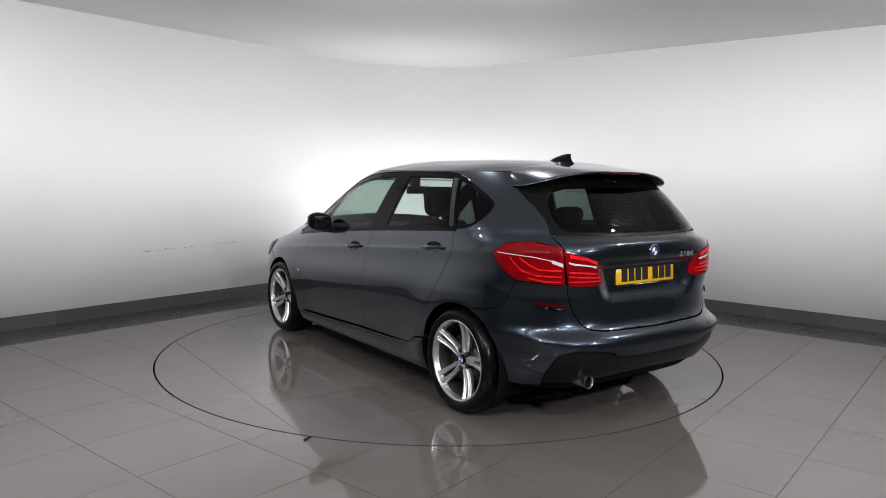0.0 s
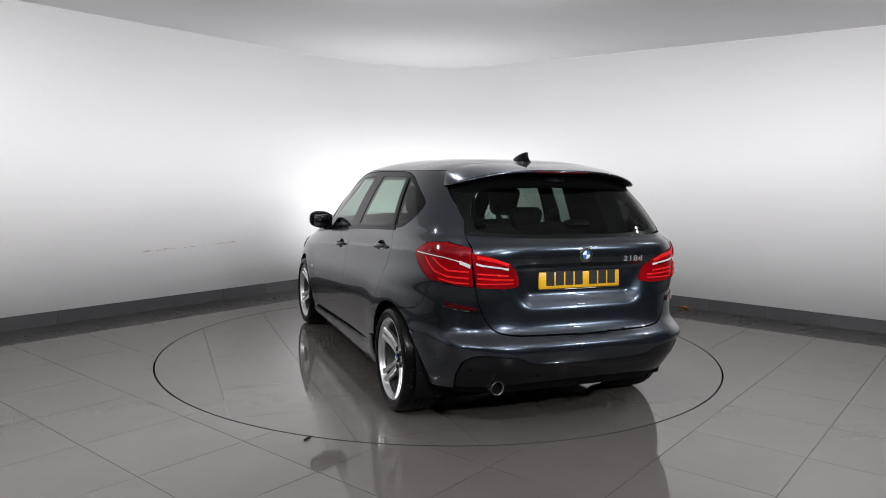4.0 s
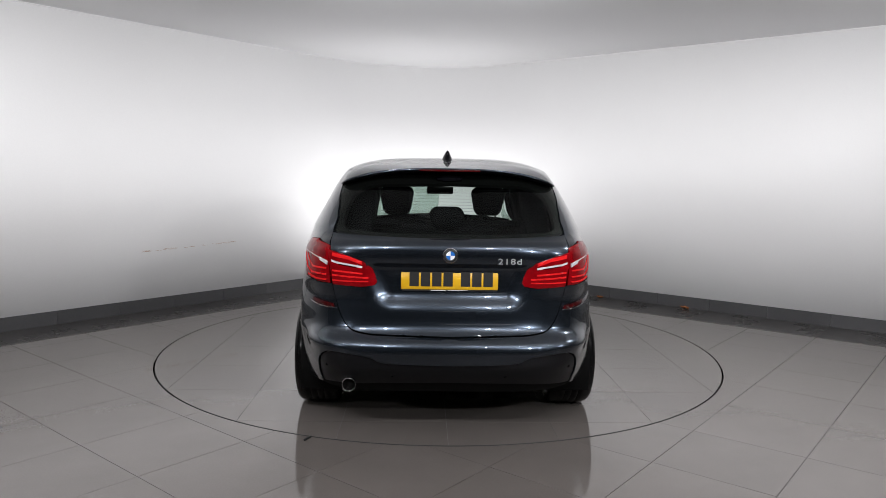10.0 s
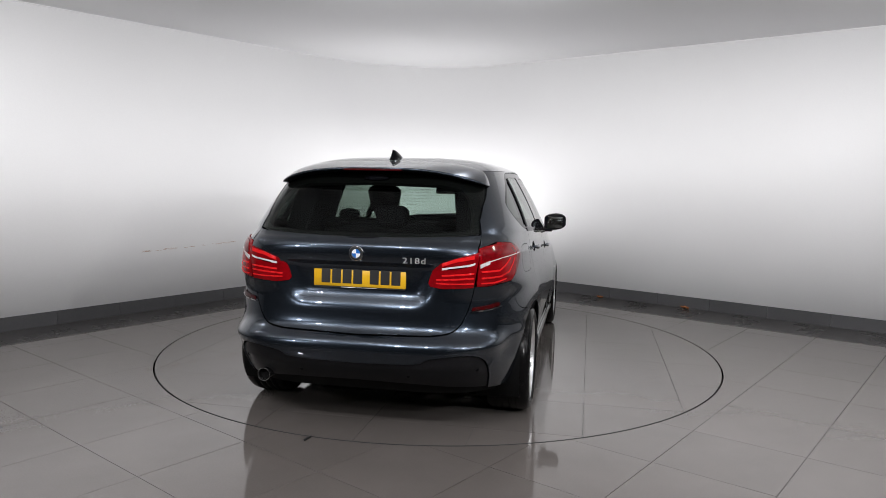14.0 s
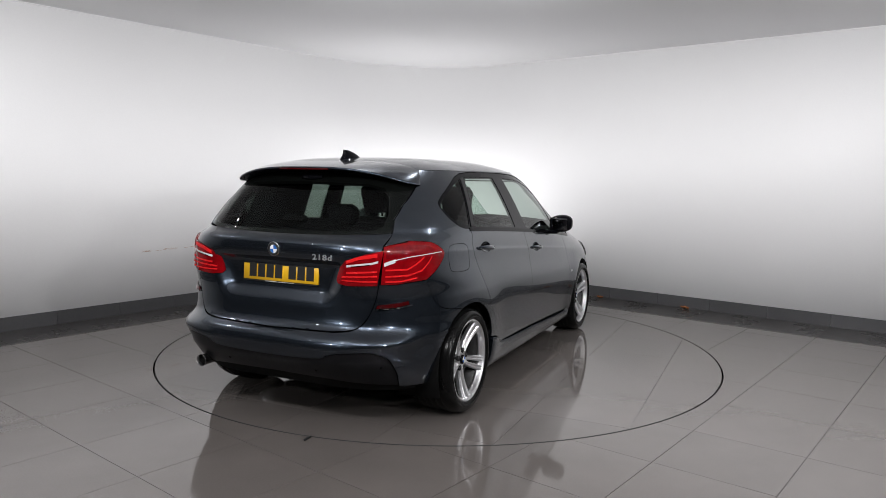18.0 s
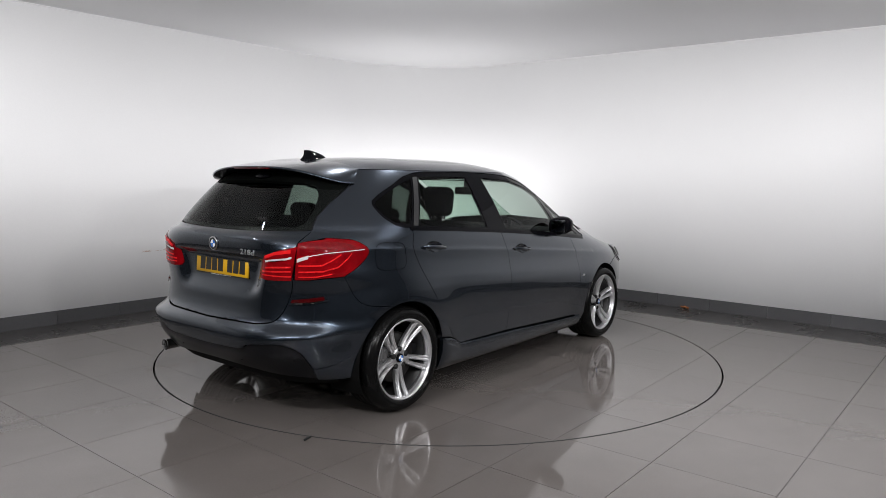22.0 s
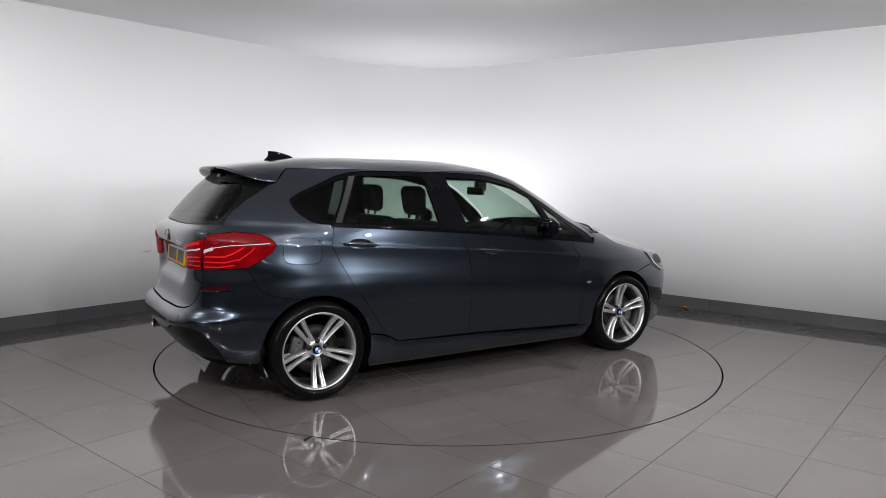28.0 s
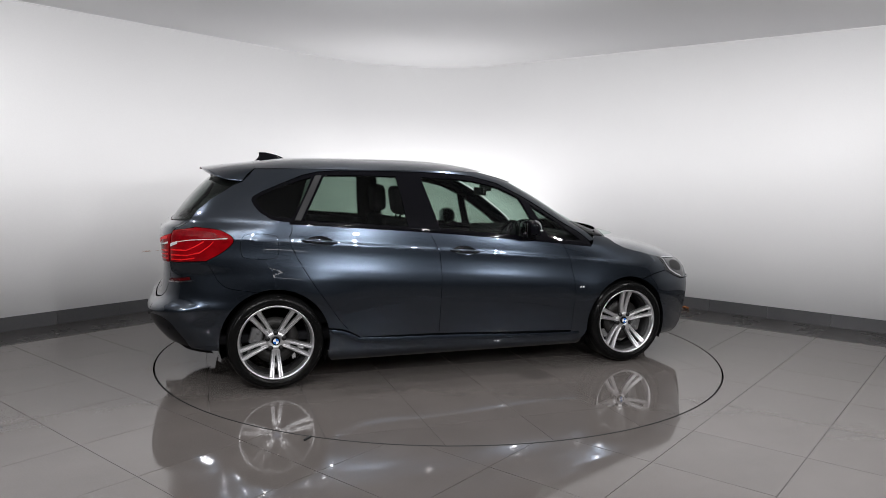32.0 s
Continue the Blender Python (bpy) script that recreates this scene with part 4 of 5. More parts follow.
        ext = bmesh.ops.extrude_face_region(bm, geom=bm.faces[:])
        bmesh.ops.translate(bm, verts=[v for v in ext["geom"] if isinstance(v, bmesh.types.BMVert)], vec=(0, -0.003, 0))
        bmesh.ops.recalc_face_normals(bm, faces=bm.faces)
        part("cap_quarter", bm, M_BLUE if q % 2 else M_WHITE, wheel, "enamel quarter of the hub cap", smooth=False)
    return wheel


def build_caliper(x, side):
    bm = box_bm(-0.055, 0.055, -0.105, -0.046, 0.085, 0.168, 0.012)
    add(bm, box_bm(-0.045, 0.045, -0.050, -0.042, 0.095, 0.150, 0.004))
    for dx in (0.028, -0.028):
        add(bm, disc_bm(0.013, 12, -0.046, -0.038), Matrix.Translation((dx, 0, 0.125)))
    bmesh.ops.transform(bm, matrix=Matrix.Translation((x, side * 0.862, 0.318)) @ Matrix.Diagonal((1, side, 1, 1)) @ Matrix.Rotation(radians(-75 if x < 0 else 105), 4, "Y"), verts=bm.verts)
    bmesh.ops.recalc_face_normals(bm, faces=bm.faces)
    part("brake_caliper", bm, M_CALIPER, car, "grey cast brake caliper")


def build_wheels():
    first = build_wheel()
    spots = []
    for x in (-1.335, 1.335):
        for side in (1, -1):
            spots.append((x, side * 0.862, side))
    turns = (23, 0, 8, 36)
    for k, (x, y, side) in enumerate(spots):
        m = Matrix.Translation((x, y, 0.318)) @ (Matrix.Identity(4) if side > 0 else Matrix.Rotation(math.pi, 4, "Z")) @ Matrix.Rotation(radians(turns[k]), 4, "Y")
        if k == 0:
            first.matrix_basis = m
            continue
        copy_thing(first, m)
    for x, y, side in spots:
        build_caliper(x, side)
    # dark liners behind the wheels
    for x in (-1.335, 1.335):
        for side in (1, -1):
            bm = bmesh.new()
            rows = []
            for k in range(25):
                a = radians(-25 + 230 * k / 24)
                rows.append([bm.verts.new((x + r * math.cos(a), side * y, 0.318 + r * math.sin(a))) for r, y in ((0.358, 0.848), (0.372, 0.60), (0.05, 0.60))])
            for a, b in zip(rows, rows[1:]):
                for j in range(2):
                    bm.faces.new((a[j], b[j], b[j + 1], a[j + 1]))
            part("arch_liner", bm, M_UNDER, car, "black wheel arch liner")


build_wheels()


# -- small outer parts --
def at_skin(x, z, off=0.0):
    return Vector(skin(np.array([s_of_x(x, z)]), np.array([z]), off)[0])


def build_outer():
    # door handles
    for (hx, hz), doors in (((-1.045, 0.978), rear_doors), ((-0.02, 0.896), front_doors)):
        for who, side in ((0, 1), (1, -1)):
            bm = bmesh.new()
            rows = []
            n = 18
            for k in range(n + 1):
                t = k / n
                x = hx - 0.125 + 0.25 * t
                p = at_skin(hx - 0.11 + 0.22 * t, hz - 0.08 * (x - hx))
                taper = math.sin(math.pi * min(1, max(0, t))) ** 0.45 if 0 < t < 1 else 0.0
                base = min(at_skin(hx - 0.125, hz).y, at_skin(hx + 0.125, hz).y)
                out = base + 0.030 * math.sin(math.pi * t) ** 0.5 if 0 < t < 1 else base - 0.002
                z = hz - 0.08 * (x - hx)
                rows.append([bm.verts.new((x, side * (out + 0.013 * math.cos(a) * taper), z + 0.0155 * math.sin(a) * taper)) for a in [2 * math.pi * j / 12 for j in range(12)]])
            for a, b in zip(rows, rows[1:]):
                for j in range(12):
                    bm.faces.new((a[j], a[(j + 1) % 12], b[(j + 1) % 12], b[j]))
            bmesh.ops.remove_doubles(bm, verts=bm.verts, dist=1e-5)
            bmesh.ops.recalc_face_normals(bm, faces=bm.faces)
            handle = part("door_handle", bm, M_PAINT, doors[who], "grey metallic pull handle")
    # door mirrors
    for who, side in ((0, 1), (1, -1)):
        bm = bmesh.new()
        rows = []
        for k in range(17):
            t = k / 16
            y = 0.830 + 0.180 * t
            swell = (math.sin(math.pi * (0.08 + 0.90 * t))) ** 0.28
            cz = 1.042 + 0.012 * t
            rows.append([bm.verts.new((0.45 + 0.085 * swell * math.copysign(abs(math.cos(a)) ** 0.7, math.cos(a)) * (1.0 if math.cos(a) > 0 else 0.35), side * y, cz + 0.068 * swell * math.copysign(abs(math.sin(a)) ** 0.8, math.sin(a)))) for a in [2 * math.pi * j / 20 for j in range(20)]])
        for a, b in zip(rows, rows[1:]):
            for j in range(20):
                bm.faces.new((a[j], a[(j + 1) % 20], b[(j + 1) % 20], b[j]))
        bm.faces.new(rows[0])
        bm.faces.new(rows[-1])
        bmesh.ops.recalc_face_normals(bm, faces=bm.faces)
        mirror = part("door_mirror", bm, M_BLACK, car, "black and grey door mirror")
        part("mirror_arm", box_bm(0.42, 0.53, min(side * 0.78, side * 0.90), max(side * 0.78, side * 0.90), 0.965, 0.995, 0.01), M_BLACK, mirror, "gloss black mirror arm")
        bm = bmesh.new()
        front = []
        for k in range(13):
            t = 0.06 + 0.90 * k / 12
            y = 0.830 + 0.180 * t
            swell = (math.sin(math.pi * (0.08 + 0.90 * t))) ** 0.28
            cz = 1.042 + 0.012 * t
            front.append([bm.verts.new((0.45 + (0.090 * swell) * math.cos(a) ** 0.7, side * y, cz + 0.072 * swell * math.copysign(abs(math.sin(a)) ** 0.8, math.sin(a)))) for a in [radians(-80 + 160 * j / 10) for j in range(11)]])
        for a, b in zip(front, front[1:]):
            for j in range(10):
                bm.faces.new((a[j], a[j + 1], b[j + 1], b[j]))
        part("mirror_cap", bm, M_PAINT, mirror, "grey metallic mirror cap")
        part("mirror_indicator", box_bm(0.490, 0.525, min(side * 0.972, side * 1.003), max(side * 0.972, side * 1.003), 1.040, 1.048, 0.003), M_CLEAR, mirror, "pale indicator strip on the mirror")
        part("mirror_glass", box_bm(0.409, 0.415, min(side * 0.860, side * 0.982), max(side * 0.860, side * 0.982), 0.998, 1.092, 0.002), M_MIRROR, mirror, "mirror glass darkened for the dim room it reflects")
    # number plate, with its characters as plain bars
    tilt = Matrix.Translation((-1.999, 0, 0.872)) @ Matrix.Rotation(radians(4), 4, "Y")
    bm = box_bm(-0.006, 0.002, -0.26, 0.26, -0.0555, 0.0555, 0.002, 1)
    bmesh.ops.transform(bm, matrix=tilt, verts=bm.verts)
    plate = part("number_plate", bm, M_YELLOW, tailgate, "yellow rear number plate with black bars")
    x = 0.215
    for k in range(7):
        if k == 4:
            x -= 0.033
        bm = box_bm(-0.008, -0.0062, x - 0.050, x, -0.0385, 0.0385)
        bmesh.ops.transform(bm, matrix=tilt, verts=bm.verts)
        part("plate_bar", bm, M_INK, plate, "plain black bar", smooth=False)
        x -= 0.0605
    for name, y0, y1, z0, z1, m, lab in (("plate_holder", -0.255, 0.255, -0.0625, -0.0560, M_INK, "black strip of the plate holder"), ("plate_strip", 0.02, 0.10, -0.0610, -0.0580, M_WHITE, "line of tiny white print"),
                                         ("plate_strip", -0.10, 0.01, -0.0605, -0.0585, M_WHITE, "line of tiny white print")):
        bm = box_bm(-0.008 if m == M_INK else -0.0092, -0.002 if m == M_INK else -0.0070, y0, y1, z0, z1)
        bmesh.ops.transform(bm, matrix=tilt, verts=bm.verts)
        part(name, bm, m, plate, lab, smooth=False)
    part("plate_lamp_strip", box_bm(-2.035, -1.99, -0.33, 0.33, 0.951, 0.962, 0.003), M_BLACK, tailgate, "dark strip over the number plate")
    # round badge
    where = Matrix.Translation((-2.056, 0, 1.006)) @ Matrix.Rotation(radians(-2), 4, "Y")

    def placed(bm):
        bmesh.ops.transform(bm, matrix=where, verts=bm.verts)
        return bm
    badge = part("round_badge", placed(lathe([(0.0, -0.004), (0.033, -0.005), (0.038, -0.0075), (0.0405, -0.005), (0.041, 0.006), (0.0, 0.006)], 40, "x")), M_CHROME, tailgate, "round badge with a chrome edge")
    part("badge_ring", placed(lathe([(0.0235, -0.0062), (0.0345, -0.0072), (0.0345, -0.002), (0.0235, -0.002)], 40, "x", True)), M_INK, badge, "black ring of the badge")
    for q in range(4):
        bm = bmesh.new()
        ring = [bm.verts.new((-0.0062, 0.0, 0.0))] + [bm.verts.new((-0.0062, 0.023 * math.cos(radians(90 * q + 15 * j)), 0.023 * math.sin(radians(90 * q + 15 * j)))) for j in range(7)]
        for j in range(1, 7):
            bm.faces.new((ring[0], ring[j + 1], ring[j]))
        ext = bmesh.ops.extrude_face_region(bm, geom=bm.faces[:])
        bmesh.ops.translate(bm, verts=[v for v in ext["geom"] if isinstance(v, bmesh.types.BMVert)], vec=(0.004, 0, 0))
        bmesh.ops.recalc_face_normals(bm, faces=bm.faces)
        part("badge_quarter", placed(bm), M_BLUE if q % 2 else M_WHITE, badge, "enamel quarter of the badge", smooth=False)
    # model number
    text = bpy.data.curves.new("model_number", "FONT")
    text.body, text.size, text.extrude, text.space_character = "218d", 0.046, 0.003, 1.15
    letters = new("model_number_source", text)
    mesh = bpy.data.meshes.new_from_object(letters.evaluated_get(bpy.context.evaluated_depsgraph_get()))
    bpy.data.objects.remove(letters)
    mesh.name = "model_number"
    mesh.materials.clear()
    mesh.materials.append(M_ALLOY)
    number = new("model_number", mesh)
    number.parent = tailgate
    number.matrix_basis = Matrix.Translation((-2.0512, -0.252, 0.962)) @ Matrix.Rotation(radians(-90), 4, "Z") @ Matrix.Rotation(radians(90), 4, "X") @ Matrix.Diagonal((1.25, 0.95, 1, 1))
    tagged(number, "chrome model number on the tailgate")
    # exhaust
    bm = lathe([(0.032, 0.20), (0.036, -0.02), (0.040, -0.035), (0.0425, -0.040), (0.0415, -0.042), (0.0395, -0.040), (0.038, 0.0), (0.037, 0.18), (0.0, 0.18)], 36, "x")
    bmesh.ops.transform(bm, matrix=Matrix.Translation((-2.035, 0.53, 0.312)) @ Matrix.Diagonal((1, 0.86, 0.86, 1)), verts=bm.verts)
    exhaust = part("exhaust_pipe", bm, M_PIPE, car, "round steel exhaust tip")
    bm = disc_bm(0.0375, 28, -0.03, 0.0, "x")
    bmesh.ops.transform(bm, matrix=Matrix.Translation((-2.015, 0.53, 0.312)) @ Matrix.Diagonal((1, 0.86, 0.86, 1)), verts=bm.verts)
    part("exhaust_bore", bm, M_UNDER, exhaust, "black inside of the exhaust")
    # underside
    bm = box_bm(-1.00, 0.98, -0.80, 0.80, 0.155, 0.24, 0.02)
    add(bm, box_bm(-1.86, -0.98, -0.58, 0.58, 0.24, 0.34, 0.03))
    add(bm, box_bm(0.96, 1.95, -0.58, 0.58, 0.19, 0.30, 0.03))
    part("underbody", bm, M_UNDER, car, "black underbody")
    for x in (-1.335, 1.335):
        bm = lathe([(0.0, -0.78), (0.04, -0.78), (0.04, 0.78), (0.0, 0.78)], 16)
        bmesh.ops.transform(bm, matrix=Matrix.Translation((x, 0, 0.318)), verts=bm.verts)
        part("axle", bm, M_UNDER, car, "black axle")


build_outer()


# -- cabin --
def cushion(x0, x1, y0, y1, z0, z1, lean=0.0, r=0.045):
    bm = box_bm(x0, x1, y0, y1, z0, z1, r, 4)
    for v in bm.verts:
        v.co.x -= lean * (v.co.z - z0)
    return bm


def headrest_bm(x0, x1, y, half, z0, z1, lean):
    """A padded headrest, narrower at its foot, with a rounded crown."""
    bm = box_bm(x0, x1, -half, half, z0, z1, 0.048, 5)
    for v in bm.verts:
        k = (v.co.z - z0) / (z1 - z0)
        v.co.y = y + v.co.y * (0.70 + 0.42 * k - 0.16 * k ** 3)
        v.co.z -= 0.020 * (abs(v.co.y - y) / half) ** 2 * k
        v.co.x -= lean * (v.co.z - z0)
    return bm


def build_cabin():
    part("cabin_floor", box_bm(-1.75, 1.15, -0.78, 0.78, 0.30, 0.36, 0.01), M_CABIN, car, "black cabin floor")
    part("dashboard", cushion(0.62, 1.10, -0.72, 0.74, 0.62, 0.985, 0.0, 0.05), M_CABIN, car, "black dashboard")
    for side in (1, -1):
        bm = box_bm(-1.66, -1.20, -0.120, 0.030, 1.00, 1.40, 0.02)
        for v in bm.verts:
            v.co.y = side * (0.590 - 0.16 * (v.co.z - 1.0) + v.co.y)
            v.co.x += 0.45 * (v.co.z - 1.0) if v.co.x < -1.5 else 0.30 * (v.co.z - 1.0)
        bmesh.ops.recalc_face_normals(bm, faces=bm.faces)
        part("pillar_lining", bm, M_CABIN, car, "black inner lining of the rear pillar")
    part("parcel_shelf", box_bm(-1.86, -1.22, -0.66, 0.66, 1.03, 1.06, 0.01), M_CABIN, car, "black parcel shelf")
    for y in (0.345, -0.345):
        seat = part("front_seat", cushion(-0.28, 0.26, y - 0.25, y + 0.25, 0.42, 0.60), M_CABIN, car, "black front seat")
        part("seat_back", cushion(-0.28, -0.14, y - 0.25, y + 0.25, 0.55, 1.09, 0.26), M_CABIN, seat)
        part("headrest", headrest_bm(-0.41, -0.30, y, 0.135, 1.125, 1.350, 0.10), M_CABIN, seat, "black headrest")
        for dy in (-0.06, 0.06):
            part("headrest_post", box_bm(-0.378, -0.366, y + dy - 0.006, y + dy + 0.006, 1.10, 1.22), M_CHROME, seat, "chrome headrest post")
    bench = part("rear_bench", cushion(-1.25, -0.72, -0.62, 0.62, 0.44, 0.62), M_CABIN, car, "black rear bench seat")
    part("bench_back", cushion(-1.25, -1.10, -0.66, 0.66, 0.58, 1.13, 0.20), M_CABIN, bench)
    for y, top in ((0.40, 1.12), (0.0, 1.20), (-0.40, 1.12)):
        part("headrest", headrest_bm(-1.41, -1.30, y, 0.115 if y == 0 else 0.13, 1.09, top + 0.040, 0.1), M_CABIN, bench, "black headrest")
    # steering wheel on the right
    bm = bmesh.new()
    ring = []
    for k in range(32):
        a = 2 * math.pi * k / 32
        ring.append([bm.verts.new(((0.185 + 0.015 * math.cos(b)) * math.cos(a), (0.185 + 0.015 * math.cos(b)) * math.sin(a), 0.015 * math.sin(b))) for b in [2 * math.pi * j / 8 for j in range(8)]])
    for k in range(32):
        a, b = ring[k], ring[(k + 1) % 32]
        for j in range(8):
            bm.faces.new((a[j], b[j], b[(j + 1) % 8], a[(j + 1) % 8]))
    add(bm, box_bm(-0.18, 0.18, -0.02, 0.02, -0.012, 0.012, 0.005))
    bmesh.ops.transform(bm, matrix=Matrix.Translation((0.50, -0.37, 0.90)) @ Matrix.Rotation(radians(-65), 4, "Y"), verts=bm.verts)
    part("steering_wheel", bm, M_CABIN, car, "black steering wheel")
    part("cabin_mirror", cushion(0.42, 0.45, -0.115, 0.115, 1.265, 1.33, 0.0, 0.013), M_MATT, car, "black rear-view mirror")
    part("mirror_mount", box_bm(0.44, 0.53, -0.03, 0.03, 1.30, 1.43, 0.008), M_MATT, car, "black mirror mount")
    for y in (0.70, -0.70):
        part("door_lining", box_bm(-1.10, 0.80, min(y, y * 1.06), max(y, y * 1.06), 0.40, 0.93, 0.015), M_CABIN, car, "black door lining")


build_cabin()


# ---- floor ----
def cut_tile(u0, u1, v0, v1, radius, keep_inside, top, gap=0.0013, deep=0.010):
    """A tile cut by the turntable's round groove; None where nothing is left."""
    from mathutils.geometry import delaunay_2d_cdt
    sq = [(u0 + gap, v0 + gap), (u1 - gap, v0 + gap), (u1 - gap, v1 - gap), (u0 + gap, v1 - gap)]
    pts, edges = list(sq), [(0, 1), (1, 2), (2, 3), (3, 0)]
    base = len(pts)
    count = 240
    pts += [(radius * math.cos(2 * math.pi * k / count), radius * math.sin(2 * math.pi * k / count)) for k in range(count)]
    edges += [(base + k, base + (k + 1) % count) for k in range(count)]
    co, _, tri, *_ = delaunay_2d_cdt([Vector(p) for p in pts], edges, [], 0, 1e-6)
    bm = bmesh.new()
    made = {}
    for f in tri:
        c = sum((Vector(co[i]) for i in f), Vector((0, 0))) / 3
        if not (sq[0][0] < c.x < sq[2][0] and sq[0][1] < c.y < sq[2][1]) or (c.length < radius) != keep_inside:
            continue
        for i in f:
            if i not in made:
                made[i] = bm.verts.new((co[i][0], co[i][1], top))
        bm.faces.new([made[i] for i in f])
    if not bm.faces:
        bm.free()
        return None
    bmesh.ops.recalc_face_normals(bm, faces=bm.faces)
    if sum(f.normal.z for f in bm.faces) < 0:
        bmesh.ops.reverse_faces(bm, faces=bm.faces)
    rim = [e for e in bm.edges if len(e.link_faces) == 1]
    low = {}
    for e in rim:
        for v in e.verts:
            if v not in low:
                low[v] = bm.verts.new((v.co.x, v.co.y, top - deep))
    for e in rim:
        a, b = (lp.vert for lp in (e.link_loops[0], e.link_loops[0].link_loop_next))
        bm.faces.new((b, a, low[a], low[b]))
    return bm


def build_floor():
    bm = bmesh.new()
    outer = [(FAR_U - 0.1, FAR_V - 0.1), (WALL_U + 0.1, FAR_V - 0.1), (WALL_U + 0.1, WALL_V + 0.1), (FAR_U - 0.1, WALL_V + 0.1)]
    from mathutils.geometry import delaunay_2d_cdt
    count = 160
    pts = outer + [(RIM * math.cos(2 * math.pi * k / count), RIM * math.sin(2 * math.pi * k / count)) for k in range(count)]
    edges = [(0, 1), (1, 2), (2, 3), (3, 0)] + [(4 + k, 4 + (k + 1) % count) for k in range(count)]
    co, _, tri, *_ = delaunay_2d_cdt([Vector(p) for p in pts], edges, [], 0, 1e-6)
    verts = [bm.verts.new((p[0], p[1], -0.0035)) for p in co]
    for f in tri:
        c = sum((Vector(co[i]) for i in f), Vector((0, 0))) / 3
        if c.length > RIM:
            bm.faces.new([verts[i] for i in f])
    bmesh.ops.recalc_face_normals(bm, faces=bm.faces)
    floor = part("floor", bm, M_GROUT, smooth=False)
    tagged(floor, "polished grey tiled studio floor with a dark border", "floor", kind="structure")
    floor.matrix_world = ROOM
    pit = part("turntable_groove", disc_bm(RIM + 0.004, 160, -0.09, -0.06, "z"), M_GAP, smooth=False)
    tagged(pit, "black round groove between turntable and floor", "groove", kind="structure")
    edge_u, edge_v = 2.605, 2.595
    whole = {}

    def tile(name, u0, u1, v0, v1, m):
        near = math.hypot(max(u0, min(0, u1)), max(v0, min(0, v1)))
        far = max(math.hypot(a, b) for a in (u0, u1) for b in (v0, v1))
        if far < RIM:
            return
        if near < RIM:
            bm = cut_tile(u0, u1, v0, v1, RIM, False, 0.0)
            if bm:
                part(name, bm, m, floor, smooth=False)
            return
        key = (round(u1 - u0, 3), round(v1 - v0, 3), m.name)
        if key not in whole:
            ob = part(name, box_bm(0.0013, u1 - u0 - 0.0013, 0.0013, v1 - v0 - 0.0013, -0.010, 0.0, 0.0008, 1), m, floor, smooth=False)
            whole[key] = ob.data
        else:
            ob = new(name, whole[key])
            ob.parent = floor
        ob.matrix_basis = Matrix.Translation((u0, v0, 0))
    k0, k1 = -11, 4
    for i in range(k0, k1 + 1):
        for j in range(k0, k1 + 1):
            u0, u1, v0, v1 = i * TILE, min((i + 1) * TILE, edge_u), j * TILE, min((j + 1) * TILE, edge_v)
            if u1 - u0 > 0.02 and v1 - v0 > 0.02:
                tile("floor_tile", u0, u1, v0, v1, M_TILE)
    # dark border tiles
    for k in range(-11, 5):
        a, b = k * TILE, min((k + 1) * TILE, edge_u)
        if b - a > 0.02:
            tile("border_tile", a, b, edge_v, WALL_V, M_DARK_TILE)
        b = min((k + 1) * TILE, edge_v)
        if b - a > 0.02:
            tile("border_tile", edge_u, WALL_U, a, b, M_DARK_TILE)
    tile("border_tile", edge_u, WALL_U, edge_v, WALL_V, M_DARK_TILE)
    # skirting tiles
    skirt = new("baseboard")
    skirt.matrix_world = ROOM
    tagged(skirt, "dark grey tiled skirting along the white walls", "baseboard", kind="structure")
    cu, cv = WALL_U - ROUND, WALL_V - ROUND
    for k in range(-11, 4):
        a, b = k * TILE, min((k + 1) * TILE, cu)
        if b - a > 0.03:
            part("skirting_tile", box_bm(a + 0.0013, b - 0.0013, WALL_V - 0.010, WALL_V, 0.0, SKIRT_Z, 0.001, 1), M_SKIRT, skirt, smooth=False)
        b = min((k + 1) * TILE, cv)
        if b - a > 0.03:
            part("skirting_tile", box_bm(WALL_U - 0.010, WALL_U, a + 0.0013, b - 0.0013, 0.0, SKIRT_Z, 0.001, 1), M_SKIRT, skirt, smooth=False)
    for k in range(4):
        line = [[(cu + r * math.cos(radians(90 - 22.5 * k - 0.05 - 3.733 * j)), cv + r * math.sin(radians(90 - 22.5 * k - 0.05 - 3.733 * j))) for j in range(7)] for r in (ROUND, ROUND - 0.010)]
        part("skirting_tile", ribbon(line[0], line[1], 0.0, SKIRT_Z), M_SKIRT, skirt, smooth=False)
    # turntable tiles
    shift = -0.09
    for i in range(-5, 5):
        for j in range(-4, 4):
            u0, v0 = i * TILE + shift, j * 0.605
            if math.hypot(max(u0, min(0, u0 + TILE)), max(v0, min(0, v0 + 0.605))) > RIM - 0.03:
                continue
            bm = cut_tile(u0, u0 + TILE, v0, v0 + 0.605, RIM - 0.013, True, 0.0)
            if bm:
                part("turntable_tile", bm, M_TILE, turntable, smooth=False)
    # steel edge of the turntable
    part("turntable_edge", lathe([(RIM - 0.0125, -0.02), (RIM - 0.0125, 0.0005), (RIM - 0.0105, 0.0005), (RIM - 0.0105, -0.02)], 240, "z", True), M_GAP, turntable, "thin dark steel edge")


build_floor()


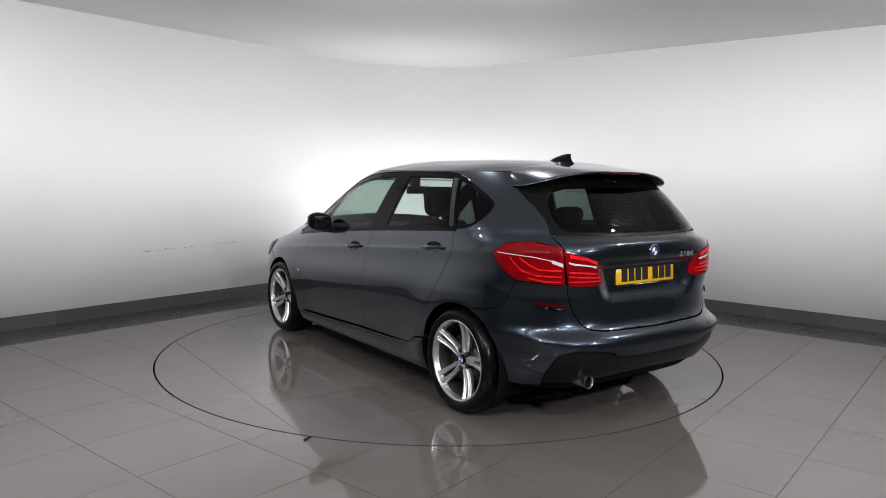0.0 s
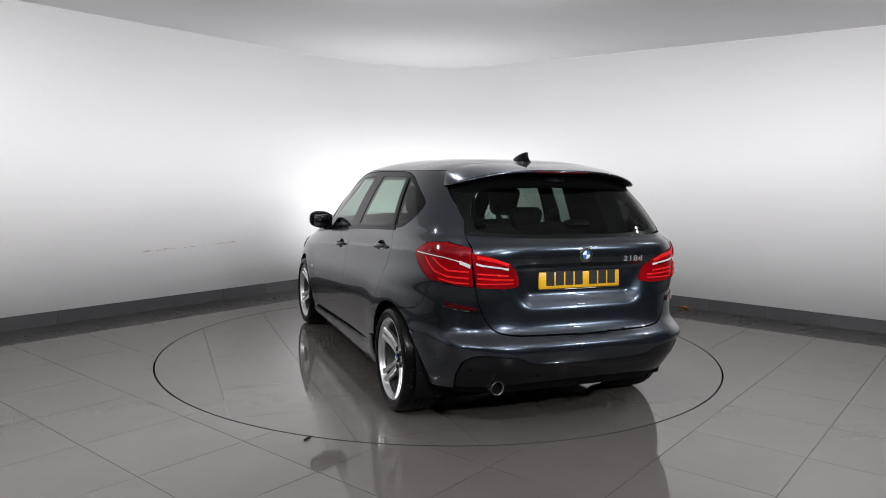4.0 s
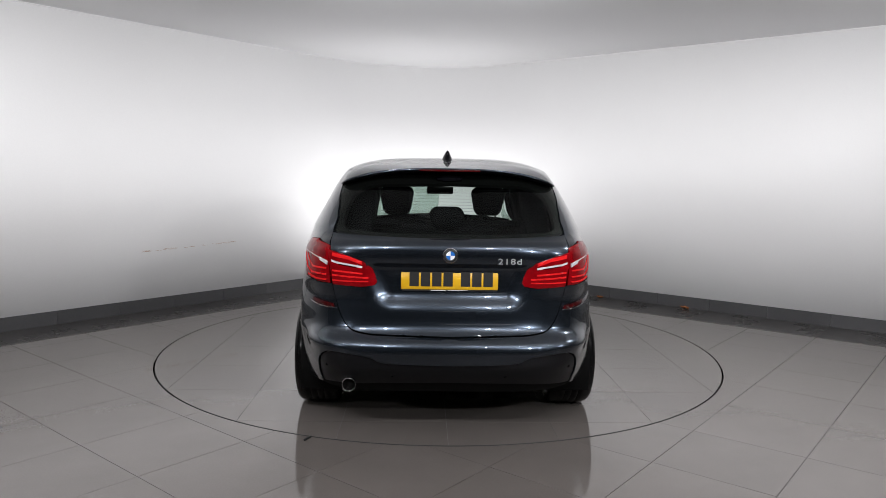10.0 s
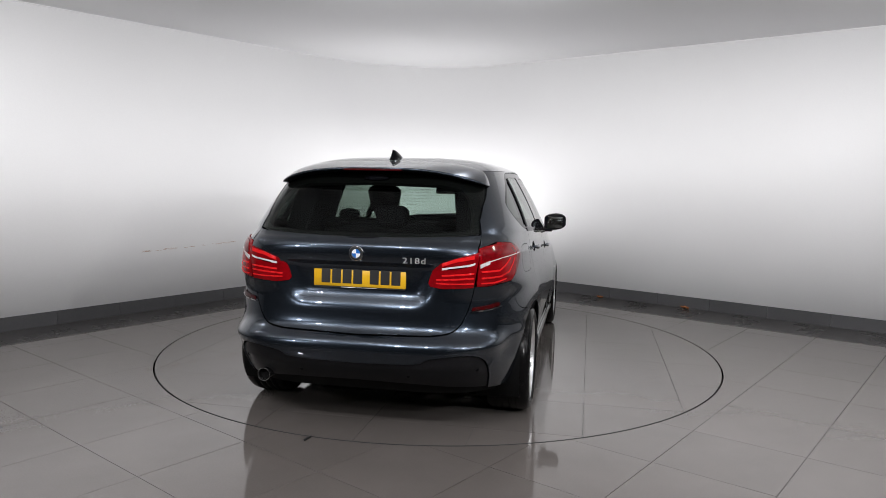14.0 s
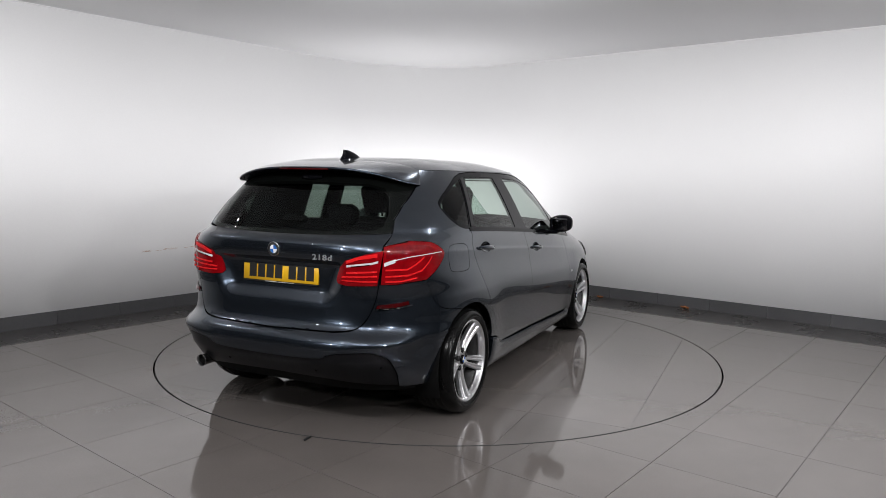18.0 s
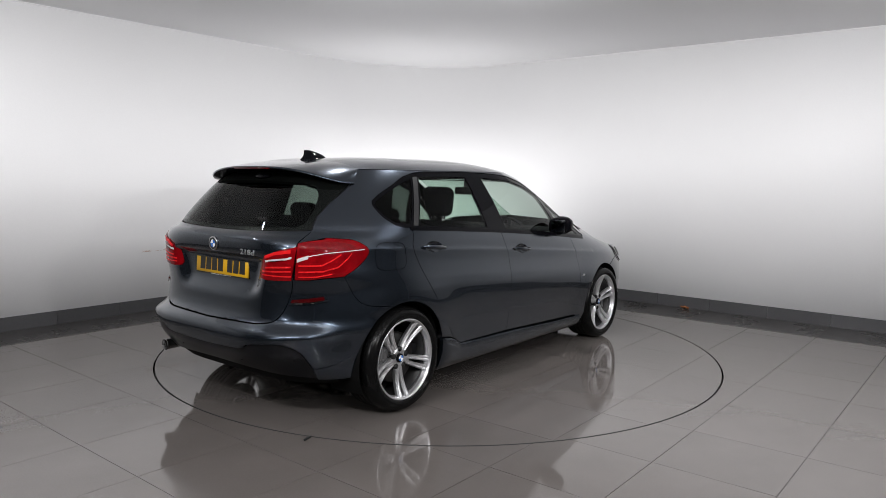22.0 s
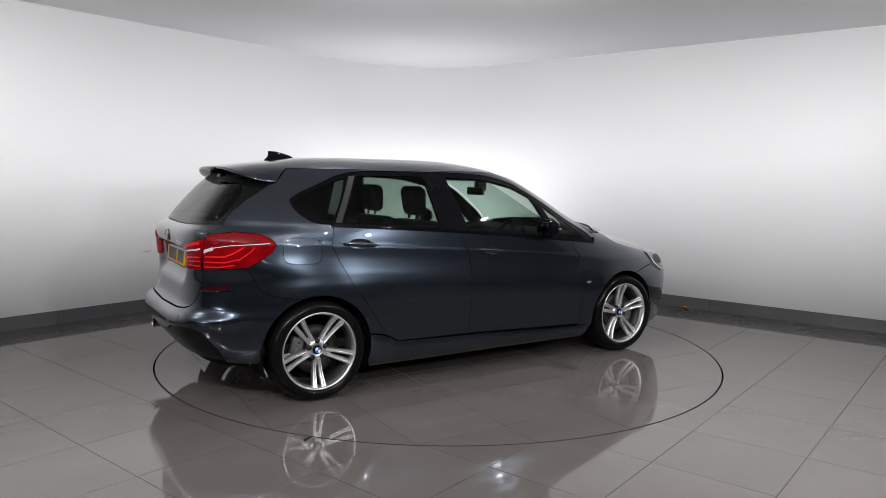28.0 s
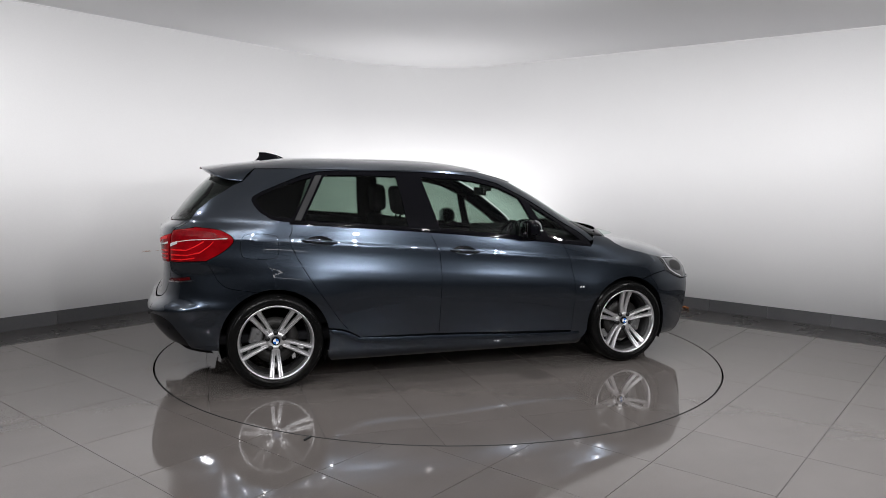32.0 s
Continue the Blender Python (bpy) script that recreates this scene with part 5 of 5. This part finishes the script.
def dry_leaf(seed, length, wide, where, label):
    bm = bmesh.new()
    rng = random.Random(seed)
    rows = []
    for k in range(7):
        t = k / 6
        w = wide * math.sin(math.pi * (0.05 + 0.9 * t)) * (0.8 + 0.4 * rng.random())
        rows.append([bm.verts.new((length * (t - 0.5), w * v, 0.004 + 0.022 * abs(v) ** 1.5 + 0.012 * rng.random())) for v in (-1, -0.5, 0, 0.5, 1)])
    for a, b in zip(rows, rows[1:]):
        for j in range(4):
            bm.faces.new((a[j], b[j], b[j + 1], a[j + 1]))
    ext = bmesh.ops.extrude_face_region(bm, geom=bm.faces[:])
    bmesh.ops.translate(bm, verts=[v for v in ext["geom"] if isinstance(v, bmesh.types.BMVert)], vec=(0, 0, 0.0015))
    low = min(v.co.z for v in bm.verts)
    bmesh.ops.translate(bm, verts=bm.verts, vec=(0, 0, -low))
    leaf = part("dry_leaf", bm, M_LEAF)
    tagged(leaf, label, "leaf", "dry leaves by the skirting")
    leaf.matrix_world = ROOM @ where


def build_litter():
    dry_leaf(2, 0.11, 0.032, pose(3.14, -0.93, 0.0, 0, 0, 70), "curled brown dry leaf by the skirting")
    dry_leaf(5, 0.075, 0.024, pose(3.12, 0.08, 0.0, 0, 0, 100), "small crumpled brown leaf against the skirting")
    bm = box_bm(-0.03, 0.03, -0.006, 0.006, 0.0, 0.012, 0.004)
    for v in bm.verts:
        v.co.y += 4.0 * v.co.x ** 2
    bit = part("rubber_scrap", bm, M_GAP)
    tagged(bit, "small black scrap of rubber lying by the groove", "scrap")
    bit.matrix_world = ROOM @ pose(-2.114, -0.82, 0.0, 0, 0, 15)


build_litter()


def motions():
    rows, turns = [], []
    for t, a in enumerate(ANGLES):
        c, s = math.cos(radians(a)), math.sin(radians(a))
        rows.append((float(t), pose(CAR_SHIFT * c - 0.003 * s, CAR_SHIFT * s + 0.003 * c, 0.0, 0, 0, a)))
        turns.append((float(t), pose(0, 0, 0, 0, 0, a)))
    walk(car, rows)
    walk(turntable, turns)


motions()
